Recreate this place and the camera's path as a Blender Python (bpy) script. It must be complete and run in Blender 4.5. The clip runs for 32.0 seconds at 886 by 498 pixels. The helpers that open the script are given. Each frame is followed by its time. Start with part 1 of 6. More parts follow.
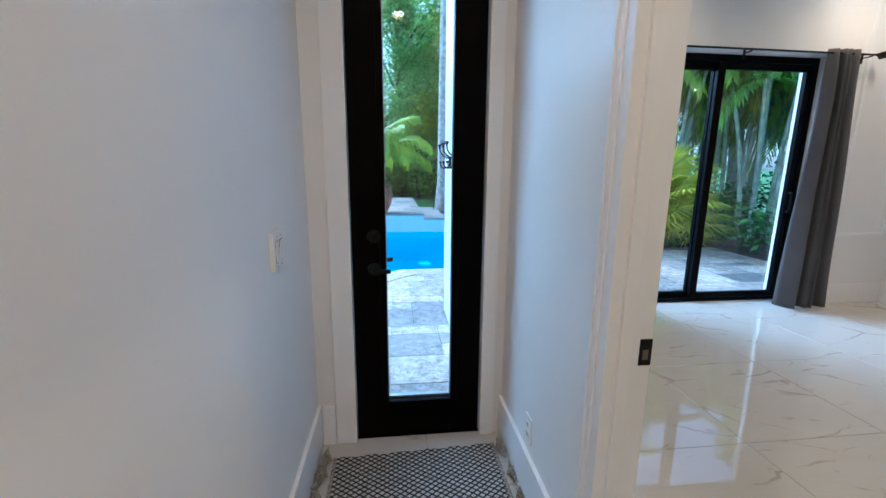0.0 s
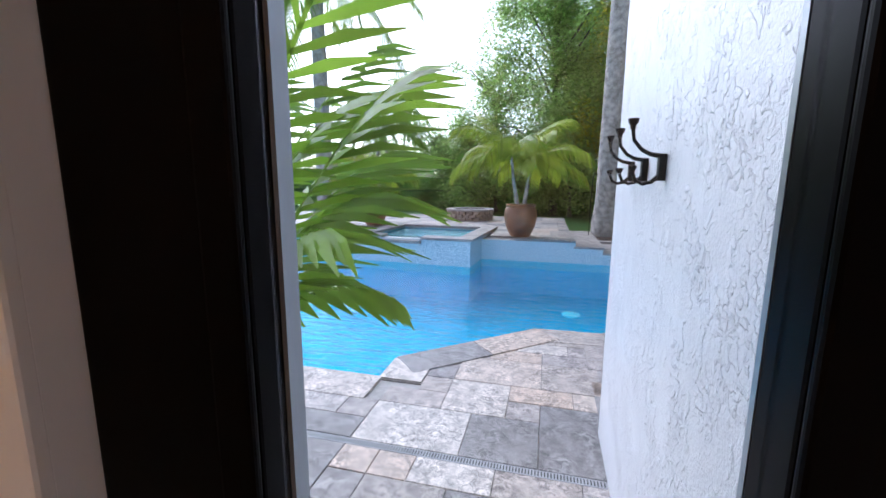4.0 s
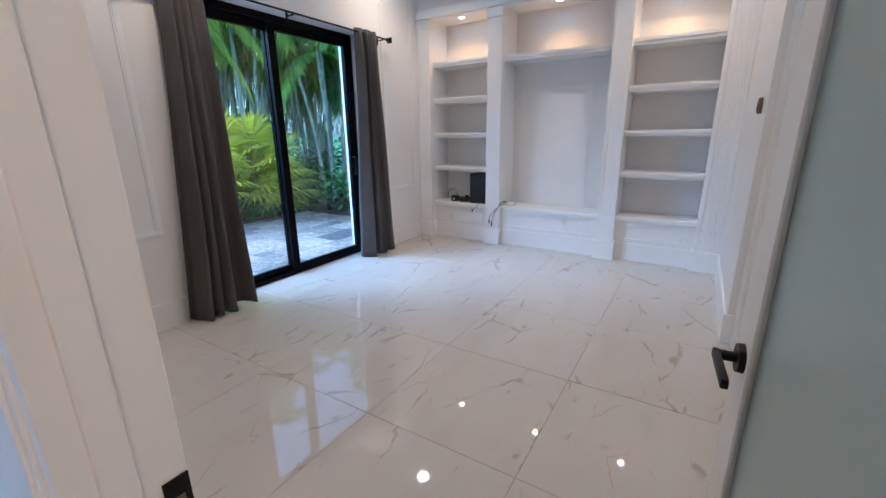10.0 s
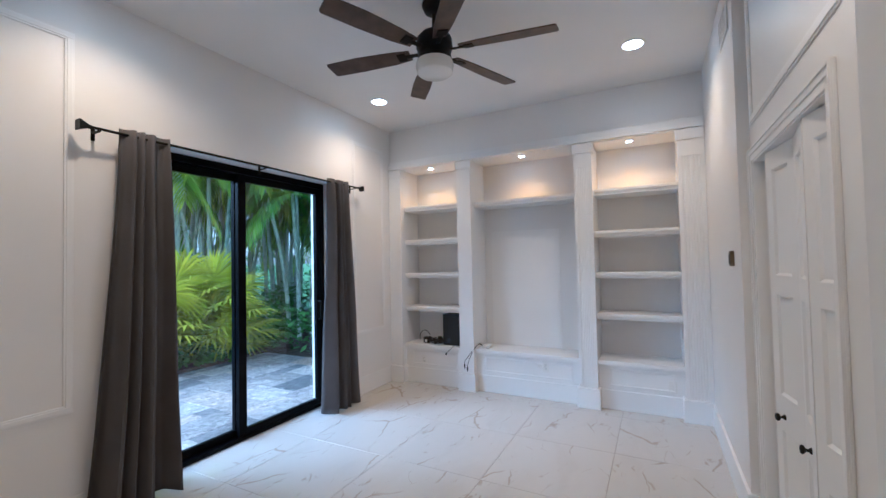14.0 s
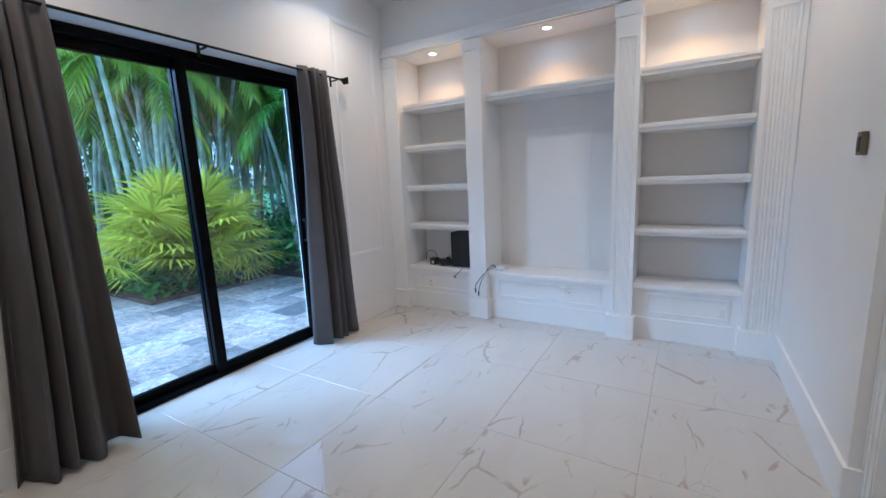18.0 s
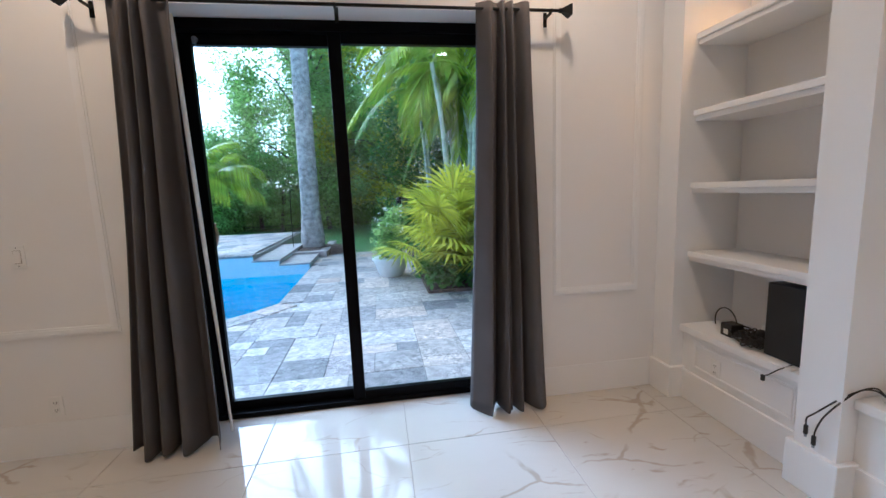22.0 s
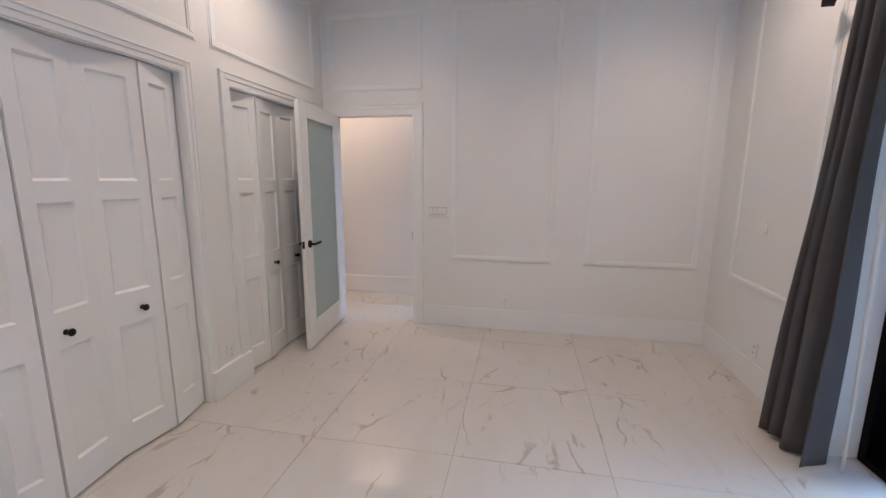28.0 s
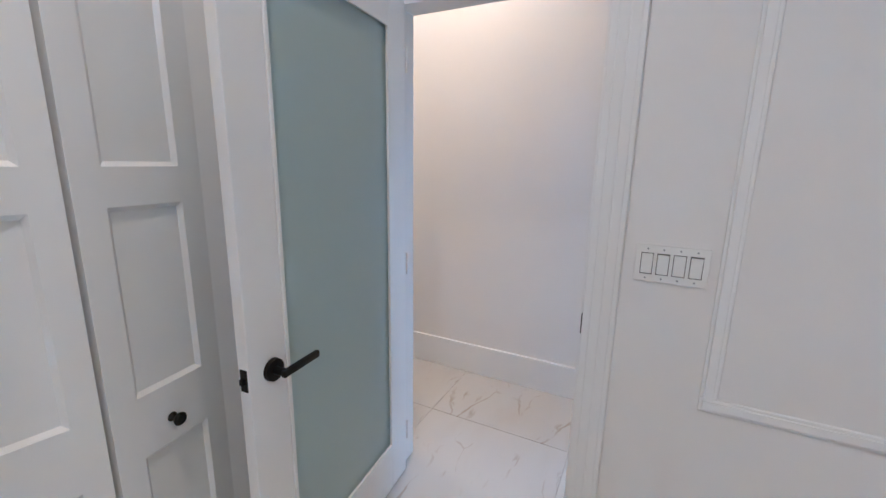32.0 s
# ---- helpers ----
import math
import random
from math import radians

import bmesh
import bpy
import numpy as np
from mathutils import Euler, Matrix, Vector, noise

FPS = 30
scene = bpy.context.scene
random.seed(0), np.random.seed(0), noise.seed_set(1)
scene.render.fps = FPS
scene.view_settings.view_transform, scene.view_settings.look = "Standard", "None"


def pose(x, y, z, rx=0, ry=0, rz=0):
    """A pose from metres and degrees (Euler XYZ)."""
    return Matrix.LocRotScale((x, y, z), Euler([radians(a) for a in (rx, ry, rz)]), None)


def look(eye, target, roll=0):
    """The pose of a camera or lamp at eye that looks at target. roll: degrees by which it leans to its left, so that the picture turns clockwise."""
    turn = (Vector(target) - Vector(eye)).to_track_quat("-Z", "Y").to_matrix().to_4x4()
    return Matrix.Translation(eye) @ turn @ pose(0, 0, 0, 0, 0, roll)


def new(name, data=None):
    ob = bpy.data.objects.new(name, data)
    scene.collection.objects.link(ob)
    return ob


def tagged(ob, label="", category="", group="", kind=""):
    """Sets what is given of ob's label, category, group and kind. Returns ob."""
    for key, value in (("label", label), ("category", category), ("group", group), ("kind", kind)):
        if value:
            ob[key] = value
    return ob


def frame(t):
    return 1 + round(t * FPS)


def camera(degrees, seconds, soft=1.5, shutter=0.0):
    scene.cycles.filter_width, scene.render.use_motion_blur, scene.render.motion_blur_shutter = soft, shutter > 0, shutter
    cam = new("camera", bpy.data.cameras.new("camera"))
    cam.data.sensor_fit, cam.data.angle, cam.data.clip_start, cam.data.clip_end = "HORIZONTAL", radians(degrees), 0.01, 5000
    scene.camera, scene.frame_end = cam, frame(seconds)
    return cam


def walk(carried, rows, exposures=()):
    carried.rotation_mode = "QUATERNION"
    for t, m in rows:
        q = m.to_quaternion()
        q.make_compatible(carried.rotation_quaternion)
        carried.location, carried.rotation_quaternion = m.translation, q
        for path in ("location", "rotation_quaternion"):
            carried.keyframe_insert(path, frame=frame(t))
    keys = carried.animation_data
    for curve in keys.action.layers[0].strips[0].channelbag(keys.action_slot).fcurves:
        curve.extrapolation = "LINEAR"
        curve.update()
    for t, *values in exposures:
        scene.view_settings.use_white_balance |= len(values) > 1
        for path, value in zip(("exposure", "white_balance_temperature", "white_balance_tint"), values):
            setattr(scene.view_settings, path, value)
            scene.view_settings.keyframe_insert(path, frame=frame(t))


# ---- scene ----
cam = camera(94.7, 32.0)
PATH = [
    (0, (0.523, 0.593, 1.346), (0.754, 2.540, 0.952), 0.50),
    (0.5, (0.561, 0.781, 1.352), (0.695, 2.738, 0.960), 0.50),
    (1, (0.611, 1.017, 1.345), (0.662, 2.979, 0.960), 0.40),
    (1.5, (0.650, 1.236, 1.343), (0.616, 3.198, 0.956), 0.10),
    (2, (0.696, 1.473, 1.339), (0.556, 3.432, 0.958), 0.20),
    (2.5, (0.710, 1.695, 1.364), (0.458, 3.641, 0.976), 0.20),
    (3, (0.688, 1.903, 1.346), (0.340, 3.839, 0.984), 0.20),
    (3.5, (0.674, 2.090, 1.335), (0.259, 4.017, 0.998), 0.40),
    (4, (0.664, 2.246, 1.338), (0.178, 4.159, 1.014), 0.35),
    (4.5, (0.656, 2.322, 1.334), (0.112, 4.224, 1.039), 0.04),
    (6.5, (0.672, 1.913, 1.351), (0.171, 3.839, 1.154), -0.30),
    (7, (0.701, 1.666, 1.362), (0.345, 3.621, 1.133), -0.30),
    (7.5, (0.733, 1.383, 1.345), (0.609, 3.358, 1.057), -0.60),
    (8, (0.764, 1.178, 1.336), (1.034, 3.126, 0.972), -0.90),
    (8.5, (0.767, 1.028, 1.322), (1.532, 2.818, 0.862), -0.80),
    (9.0, (0.842, 0.922, 1.321), (2.066, 2.417, 0.801), -1.00),
    (9.5, (0.931, 0.911, 1.320), (2.441, 2.104, 0.777), -1.00),
    (10.0, (0.960, 0.948, 1.361), (2.597, 1.961, 0.818), -0.80),
    (10.5, (1.041, 0.978, 1.418), (2.721, 1.933, 0.902), -0.70),
    (11.0, (1.062, 1.022, 1.426), (2.772, 1.950, 0.964), -0.70),
    (11.5, (1.098, 1.027, 1.450), (2.834, 1.931, 1.041), -0.70),
    (12.0, (1.137, 1.039, 1.457), (2.894, 1.929, 1.108), -0.75),
    (12.5, (1.172, 1.053, 1.470), (2.946, 1.935, 1.202), -0.85),
    (13.0, (1.189, 1.087, 1.496), (2.976, 1.968, 1.321), -0.90),
    (13.5, (1.191, 1.106, 1.506), (2.979, 1.999, 1.446), -1.15),
    (14.0, (1.198, 1.091, 1.528), (2.972, 2.013, 1.584), -1.20),
    (14.5, (1.217, 1.052, 1.538), (2.962, 2.016, 1.707), -1.30),
    (16.5, (1.501, 1.098, 1.447), (3.194, 2.163, 1.448), -2.50),
    (17.0, (1.586, 1.229, 1.424), (3.287, 2.267, 1.248), -2.60),
    (17.5, (1.734, 1.273, 1.406), (3.431, 2.289, 1.111), -2.60),
    (18.0, (1.912, 1.282, 1.438), (3.601, 2.297, 1.097), -2.60),
    (18.5, (2.084, 1.285, 1.453), (3.749, 2.336, 1.105), -2.60),
    (19.0, (2.320, 1.301, 1.463), (3.944, 2.417, 1.120), -2.60),
    (19.5, (2.589, 1.299, 1.456), (4.126, 2.534, 1.118), -2.70),
    (20.0, (2.838, 1.324, 1.431), (4.218, 2.737, 1.112), -2.80),
    (20.5, (3.161, 1.363, 1.405), (4.276, 2.997, 1.112), -2.70),
    (21.0, (3.399, 1.477, 1.387), (4.261, 3.260, 1.105), -2.70),
    (21.5, (3.602, 1.563, 1.405), (4.181, 3.456, 1.119), -2.70),
    (22.0, (3.772, 1.714, 1.385), (4.071, 3.671, 1.102), -2.30),
    (22.5, (3.935, 1.877, 1.385), (3.943, 3.853, 1.080), -2.20),
    (23.0, (4.119, 2.003, 1.407), (3.877, 3.961, 1.079), -1.80),
    (23.5, (4.291, 2.142, 1.391), (3.783, 4.047, 1.051), -1.50),
    (24.0, (4.452, 2.319, 1.403), (3.679, 4.128, 1.048), -1.50),
    (24.5, (4.633, 2.505, 1.401), (3.600, 4.180, 1.043), -1.60),
    (26.5, (5.139, 2.572, 1.512), (3.308, 3.284, 1.137), -0.40),
    (27.0, (5.122, 2.620, 1.436), (3.171, 2.912, 1.108), -0.40),
    (27.5, (5.092, 2.574, 1.442), (3.121, 2.502, 1.111), 0.15),
    (28.0, (4.974, 2.537, 1.444), (3.040, 2.158, 1.103), 0.30),
    (28.5, (4.798, 2.444, 1.444), (2.921, 1.848, 1.095), 0.35),
    (29.0, (4.539, 2.401, 1.446), (2.721, 1.644, 1.093), 0.40),
    (29.5, (4.242, 2.349, 1.449), (2.478, 1.476, 1.090), 0.40),
    (30.0, (3.933, 2.210, 1.456), (2.207, 1.270, 1.084), 0.45),
    (30.5, (3.612, 2.085, 1.469), (1.901, 1.126, 1.080), 0.45),
    (31.0, (3.269, 1.943, 1.500), (1.556, 0.996, 1.089), 0.40),
    (31.5, (2.945, 1.770, 1.483), (1.214, 0.854, 1.075), 0.50),
    (32.0, (2.600, 1.660, 1.446), (0.858, 0.775, 1.031), 0.95),
]
EXPO = [(0, 1.49, 3840, -5), (1.0, 1.48, 3930, -2), (2.0, 1.53, 4150, 2), (2.7, 1.52, 4300, 6), (3.4, 1.16, 4750, 10), (4.0, 0.80, 5250, 16), (4.5, 0.72, 5500, 20), (6.5, 1.00, 5200, 16), (7.0, 1.38, 4760, 10), (7.5, 1.40, 4380, 6), (9.0, 1.26, 4180, -1), (10.0, 1.50, 3850, 1), (11.0, 1.55, 3910, 3), (12.0, 1.51, 3800, 0), (14.5, 1.46, 3890, 0),
        (17.0, 1.46, 3730, 0), (18.5, 1.46, 3780, -2), (20.0, 1.42, 4030, -2), (22.0, 1.36, 4250, 2), (23.0, 1.24, 4540, 8), (24.0, 1.05, 5300, 20), (25.5, 0.96, 4850, 12), (26.5, 0.83, 4720, 6), (27.0, 0.80, 4740, 7), (28.0, 1.63, 4030, 4), (29.0, 1.78, 3800, 0), (32.0, 1.78, 3710, 0)]
walk(cam, [(t, look(eye, target, roll)) for t, eye, target, roll in PATH], EXPO)

# ---- world, sun, large lights ----
world = bpy.data.worlds.new("sky")
scene.world = world
world.use_nodes = True
wn = world.node_tree.nodes
wl = world.node_tree.links
sky = wn.new("ShaderNodeTexSky")
sky.sky_type = "NISHITA"
sky.sun_disc = False
sky.sun_elevation = radians(38)
sky.sun_rotation = radians(-35)
sky.air_density = 1.0
sky.dust_density = 2.5
sky.ozone_density = 1.0
sat = wn.new("ShaderNodeHueSaturation")
sat.inputs["Saturation"].default_value = 0.5
wl.new(sky.outputs["Color"], sat.inputs["Color"])
wl.new(sat.outputs["Color"], wn["Background"].inputs["Color"])
wn["Background"].inputs["Strength"].default_value = 0.15
sun_data = bpy.data.lights.new("sun", "SUN")
sun_data.energy = 1.3
sun_data.angle = radians(60)
sun_data.color = (1.0, 0.98, 0.95)
sun = new("sun", sun_data)
sun.matrix_world = look((0, 0, 20), (15.0, -21.0, 0))


def lamp(name, x, y, z, watts, colour, radius=0.05, cone=150):
    d = bpy.data.lights.new(name, "SPOT")
    d.energy, d.color, d.shadow_soft_size = watts, colour, radius
    d.spot_size, d.spot_blend = radians(cone), 0.8
    o = new(name, d)
    o.location = (x, y, z)
    return o


WARM = (1.0, 0.52, 0.21)
ROOM_W, NICHE_W, HALL_W = 25, 4.8, 28

# ---- materials ----
def material(name, colour, rough=0.5, metal=0.0, vary=0.06, scale=3.0, bump=0.0, bump_scale=60.0, second=None, spec=0.5, island=0.0):
    """A surface with mottling at two scales, fine relief and an uneven gloss."""
    m = bpy.data.materials.new(name)
    m.use_nodes = True
    n, l = m.node_tree.nodes, m.node_tree.links
    b = n["Principled BSDF"]
    b.inputs["Roughness"].default_value = rough
    b.inputs["Metallic"].default_value = metal
    b.inputs["Specular IOR Level"].default_value = spec
    geo = n.new("ShaderNodeNewGeometry")
    big = n.new("ShaderNodeTexNoise")
    big.inputs["Scale"].default_value = scale
    big.inputs["Detail"].default_value = 6
    l.new(geo.outputs["Position"], big.inputs["Vector"])
    fine = n.new("ShaderNodeTexNoise")
    fine.inputs["Scale"].default_value = bump_scale
    fine.inputs["Detail"].default_value = 3
    l.new(geo.outputs["Position"], fine.inputs["Vector"])
    dark = second or [c * (1 - 2.2 * vary) for c in colour]
    light = [min(1.0, c * (1 + vary)) for c in colour]
    ramp = n.new("ShaderNodeMix")
    ramp.data_type = "RGBA"
    ramp.inputs[6].default_value = (*dark, 1)
    ramp.inputs[7].default_value = (*light, 1)
    rng_node = n.new("ShaderNodeMapRange")
    rng_node.inputs[1].default_value, rng_node.inputs[2].default_value = 0.3, 0.7
    l.new(big.outputs["Fac"], rng_node.inputs[0])
    l.new(rng_node.outputs[0], ramp.inputs[0])
    out = ramp.outputs[2]
    if island:
        info = n.new("ShaderNodeObjectInfo")
        hsv = n.new("ShaderNodeHueSaturation")
        mr = n.new("ShaderNodeMapRange")
        mr.inputs[3].default_value, mr.inputs[4].default_value = 1 - island, 1 + island
        l.new(info.outputs["Random"], mr.inputs[0])
        l.new(mr.outputs[0], hsv.inputs["Value"])
        l.new(out, hsv.inputs["Color"])
        out = hsv.outputs["Color"]
    l.new(out, b.inputs["Base Color"])
    rr = n.new("ShaderNodeMapRange")
    rr.inputs[3].default_value, rr.inputs[4].default_value = max(0.0, rough * 0.85), min(1.0, rough * 1.15)
    l.new(fine.outputs["Fac"], rr.inputs[0])
    l.new(rr.outputs[0], b.inputs["Roughness"])
    if bump:
        bn = n.new("ShaderNodeBump")
        bn.inputs["Strength"].default_value = min(1.0, bump)
        bn.inputs["Distance"].default_value = 0.004
        l.new(fine.outputs["Fac"], bn.inputs["Height"])
        l.new(bn.outputs["Normal"], b.inputs["Normal"])
    return m


def leaf_material(name, colour, second, rough=0.45, trans=0.35):
    m = material(name, colour, rough, 0, 0.2, 2.5, 0.0, 40, second, 0.25)
    n, l = m.node_tree.nodes, m.node_tree.links
    b = n["Principled BSDF"]
    geo = n.new("ShaderNodeNewGeometry")
    mr = n.new("ShaderNodeMapRange")
    mr.inputs[3].default_value, mr.inputs[4].default_value = 0.6, 1.35
    l.new(geo.outputs["Random Per Island"], mr.inputs[0])
    hsv = n.new("ShaderNodeHueSaturation")
    l.new(mr.outputs[0], hsv.inputs["Value"])
    src = b.inputs["Base Color"].links[0].from_socket
    l.new(src, hsv.inputs["Color"])
    l.new(hsv.outputs["Color"], b.inputs["Base Color"])
    tr = n.new("ShaderNodeBsdfTranslucent")
    l.new(hsv.outputs["Color"], tr.inputs["Color"])
    mix = n.new("ShaderNodeMixShader")
    mix.inputs[0].default_value = trans
    l.new(b.outputs[0], mix.inputs[1])
    l.new(tr.outputs[0], mix.inputs[2])
    l.new(mix.outputs[0], n["Material Output"].inputs["Surface"])
    return m


def glass_material(name, colour=(1, 1, 1), ior=1.45, gloss=1.0, steep=5.0):
    """Clear glass or water: what is behind shows through, and a mirror image lies on it by the Fresnel law."""
    m = bpy.data.materials.new(name)
    m.use_nodes = True
    n, l = m.node_tree.nodes, m.node_tree.links
    n.remove(n["Principled BSDF"])
    tr = n.new("ShaderNodeBsdfTransparent")
    tr.inputs["Color"].default_value = (*colour, 1)
    gl = n.new("ShaderNodeBsdfGlossy")
    gl.name = "gloss"
    gl.inputs["Roughness"].default_value = 0.0
    gl.inputs["Color"].default_value = (gloss, gloss, gloss, 1)
    fr = n.new("ShaderNodeLayerWeight")
    fr.name = "facing"
    fr.inputs["Blend"].default_value = 0.5
    power = n.new("ShaderNodeMath")
    power.operation = "POWER"
    power.inputs[1].default_value = steep
    l.new(fr.outputs["Facing"], power.inputs[0])
    f0 = ((ior - 1) / (ior + 1)) ** 2
    law = n.new("ShaderNodeMapRange")
    law.inputs[3].default_value, law.inputs[4].default_value = f0, 1.0
    l.new(power.outputs[0], law.inputs[0])
    mix = n.new("ShaderNodeMixShader")
    l.new(law.outputs[0], mix.inputs[0])
    l.new(tr.outputs[0], mix.inputs[1])
    l.new(gl.outputs[0], mix.inputs[2])
    l.new(mix.outputs[0], n["Material Output"].inputs["Surface"])
    return m


def glow_material(name, colour, strength):
    m = bpy.data.materials.new(name)
    m.use_nodes = True
    b = m.node_tree.nodes["Principled BSDF"]
    b.inputs["Base Color"].default_value = (0.8, 0.8, 0.8, 1)
    b.inputs["Emission Color"].default_value = (*colour, 1)
    b.inputs["Emission Strength"].default_value = strength
    return m


# ---- mesh helpers ----
def box(bm, x0, y0, z0, x1, y1, z1, bevel=0.0):
    """A box between two corners, its edges rounded by bevel, added to bm."""
    x0, x1, y0, y1, z0, z1 = min(x0, x1), max(x0, x1), min(y0, y1), max(y0, y1), min(z0, z1), max(z0, z1)
    m = Matrix.LocRotScale(((x0 + x1) / 2, (y0 + y1) / 2, (z0 + z1) / 2), None, (x1 - x0, y1 - y0, z1 - z0))
    r = bmesh.ops.create_cube(bm, size=1, matrix=m)
    if bevel:
        es = list({e for v in r["verts"] for e in v.link_edges})
        bmesh.ops.bevel(bm, geom=es, offset=bevel, segments=2, affect="EDGES", profile=0.6)
    return bm


def boxes(*specs, bevel=0.0):
    bm = bmesh.new()
    for s in specs:
        box(bm, *s, bevel=bevel)
    return bm


def tube(bm, p, q, r0, r1=None, seg=12):
    """A round bar from p to q, added to bm."""
    p, q = Vector(p), Vector(q)
    d = q - p
    m = Matrix.Translation((p + q) / 2) @ d.to_track_quat("Z", "Y").to_matrix().to_4x4()
    bmesh.ops.create_cone(bm, cap_ends=True, segments=seg, radius1=r0, radius2=r0 if r1 is None else r1, depth=d.length, matrix=m)
    return bm


def lathe(bm, profile, seg=24, m=None):
    """A turned shape from (radius, height) pairs, added to bm."""
    m = m or Matrix.Identity(4)
    rings = []
    for r, z in profile:
        rings.append([bm.verts.new(m @ Vector((max(r, 1e-4) * math.cos(2 * math.pi * i / seg), max(r, 1e-4) * math.sin(2 * math.pi * i / seg), z))) for i in range(seg)])
    for a, b in zip(rings, rings[1:]):
        for i in range(seg):
            bm.faces.new((a[i], a[(i + 1) % seg], b[(i + 1) % seg], b[i]))
    for ring, flip in ((rings[0], True), (rings[-1], False)):
        bm.faces.new(ring[::-1] if flip else ring)
    return bm


def sweep(bm, points, radius, seg=8):
    """A round cable or branch through points; radius is a number or one for each point."""
    pts = [Vector(p) for p in points]
    rad = radius if isinstance(radius, (list, tuple)) else [radius] * len(pts)
    rings = []
    side = None
    for i, p in enumerate(pts):
        d = (pts[min(i + 1, len(pts) - 1)] - pts[max(i - 1, 0)]).normalized()
        ref = side if side is not None and abs(side.dot(d)) < 0.95 else (Vector((0, 0, 1)) if abs(d.z) < 0.9 else Vector((1, 0, 0)))
        u = (ref - d * ref.dot(d)).normalized()
        side = u
        w = d.cross(u)
        rings.append([bm.verts.new(p + (u * math.cos(2 * math.pi * k / seg) + w * math.sin(2 * math.pi * k / seg)) * rad[i]) for k in range(seg)])
    for a, b in zip(rings, rings[1:]):
        for k in range(seg):
            bm.faces.new((a[k], a[(k + 1) % seg], b[(k + 1) % seg], b[k]))
    bm.faces.new(rings[0][::-1])
    bm.faces.new(rings[-1])
    return bm


def mesh_of(bm, name, mat, smooth=False):
    bmesh.ops.recalc_face_normals(bm, faces=bm.faces[:])
    me = bpy.data.meshes.new(name)
    bm.to_mesh(me)
    bm.free()
    me.materials.append(mat)
    if smooth:
        me.shade_smooth()
        me.set_sharp_from_angle(angle=radians(40))
    return me


def root(name, at, label, category, group="", kind=""):
    """An Empty at a thing's base, under which its parts hang."""
    o = new(name)
    o.empty_display_size = 0.05
    o.location = at
    return tagged(o, label, category, group, kind)


def base_of(o):
    p = Vector(o.location)
    while o.parent:
        o = o.parent
        p = p + o.location
    return p


def part(name, bm, mat, parent, label="", smooth=False):
    """One mesh, given in world places, as a part of a thing or of a part."""
    off = base_of(parent)
    for v in bm.verts:
        v.co -= off
    o = new(name, mesh_of(bm, name, mat, smooth))
    o.parent = parent
    if label:
        o["label"] = label
    return o


def solid(name, bm, mat, label, category, group="", kind="", smooth=False):
    """One mesh that is a thing by itself."""
    return tagged(new(name, mesh_of(bm, name, mat, smooth)), label, category, group, kind)


def structure(name, bm, mat, label, category, smooth=False):
    return solid(name, bm, mat, label, category, kind="structure", smooth=smooth)


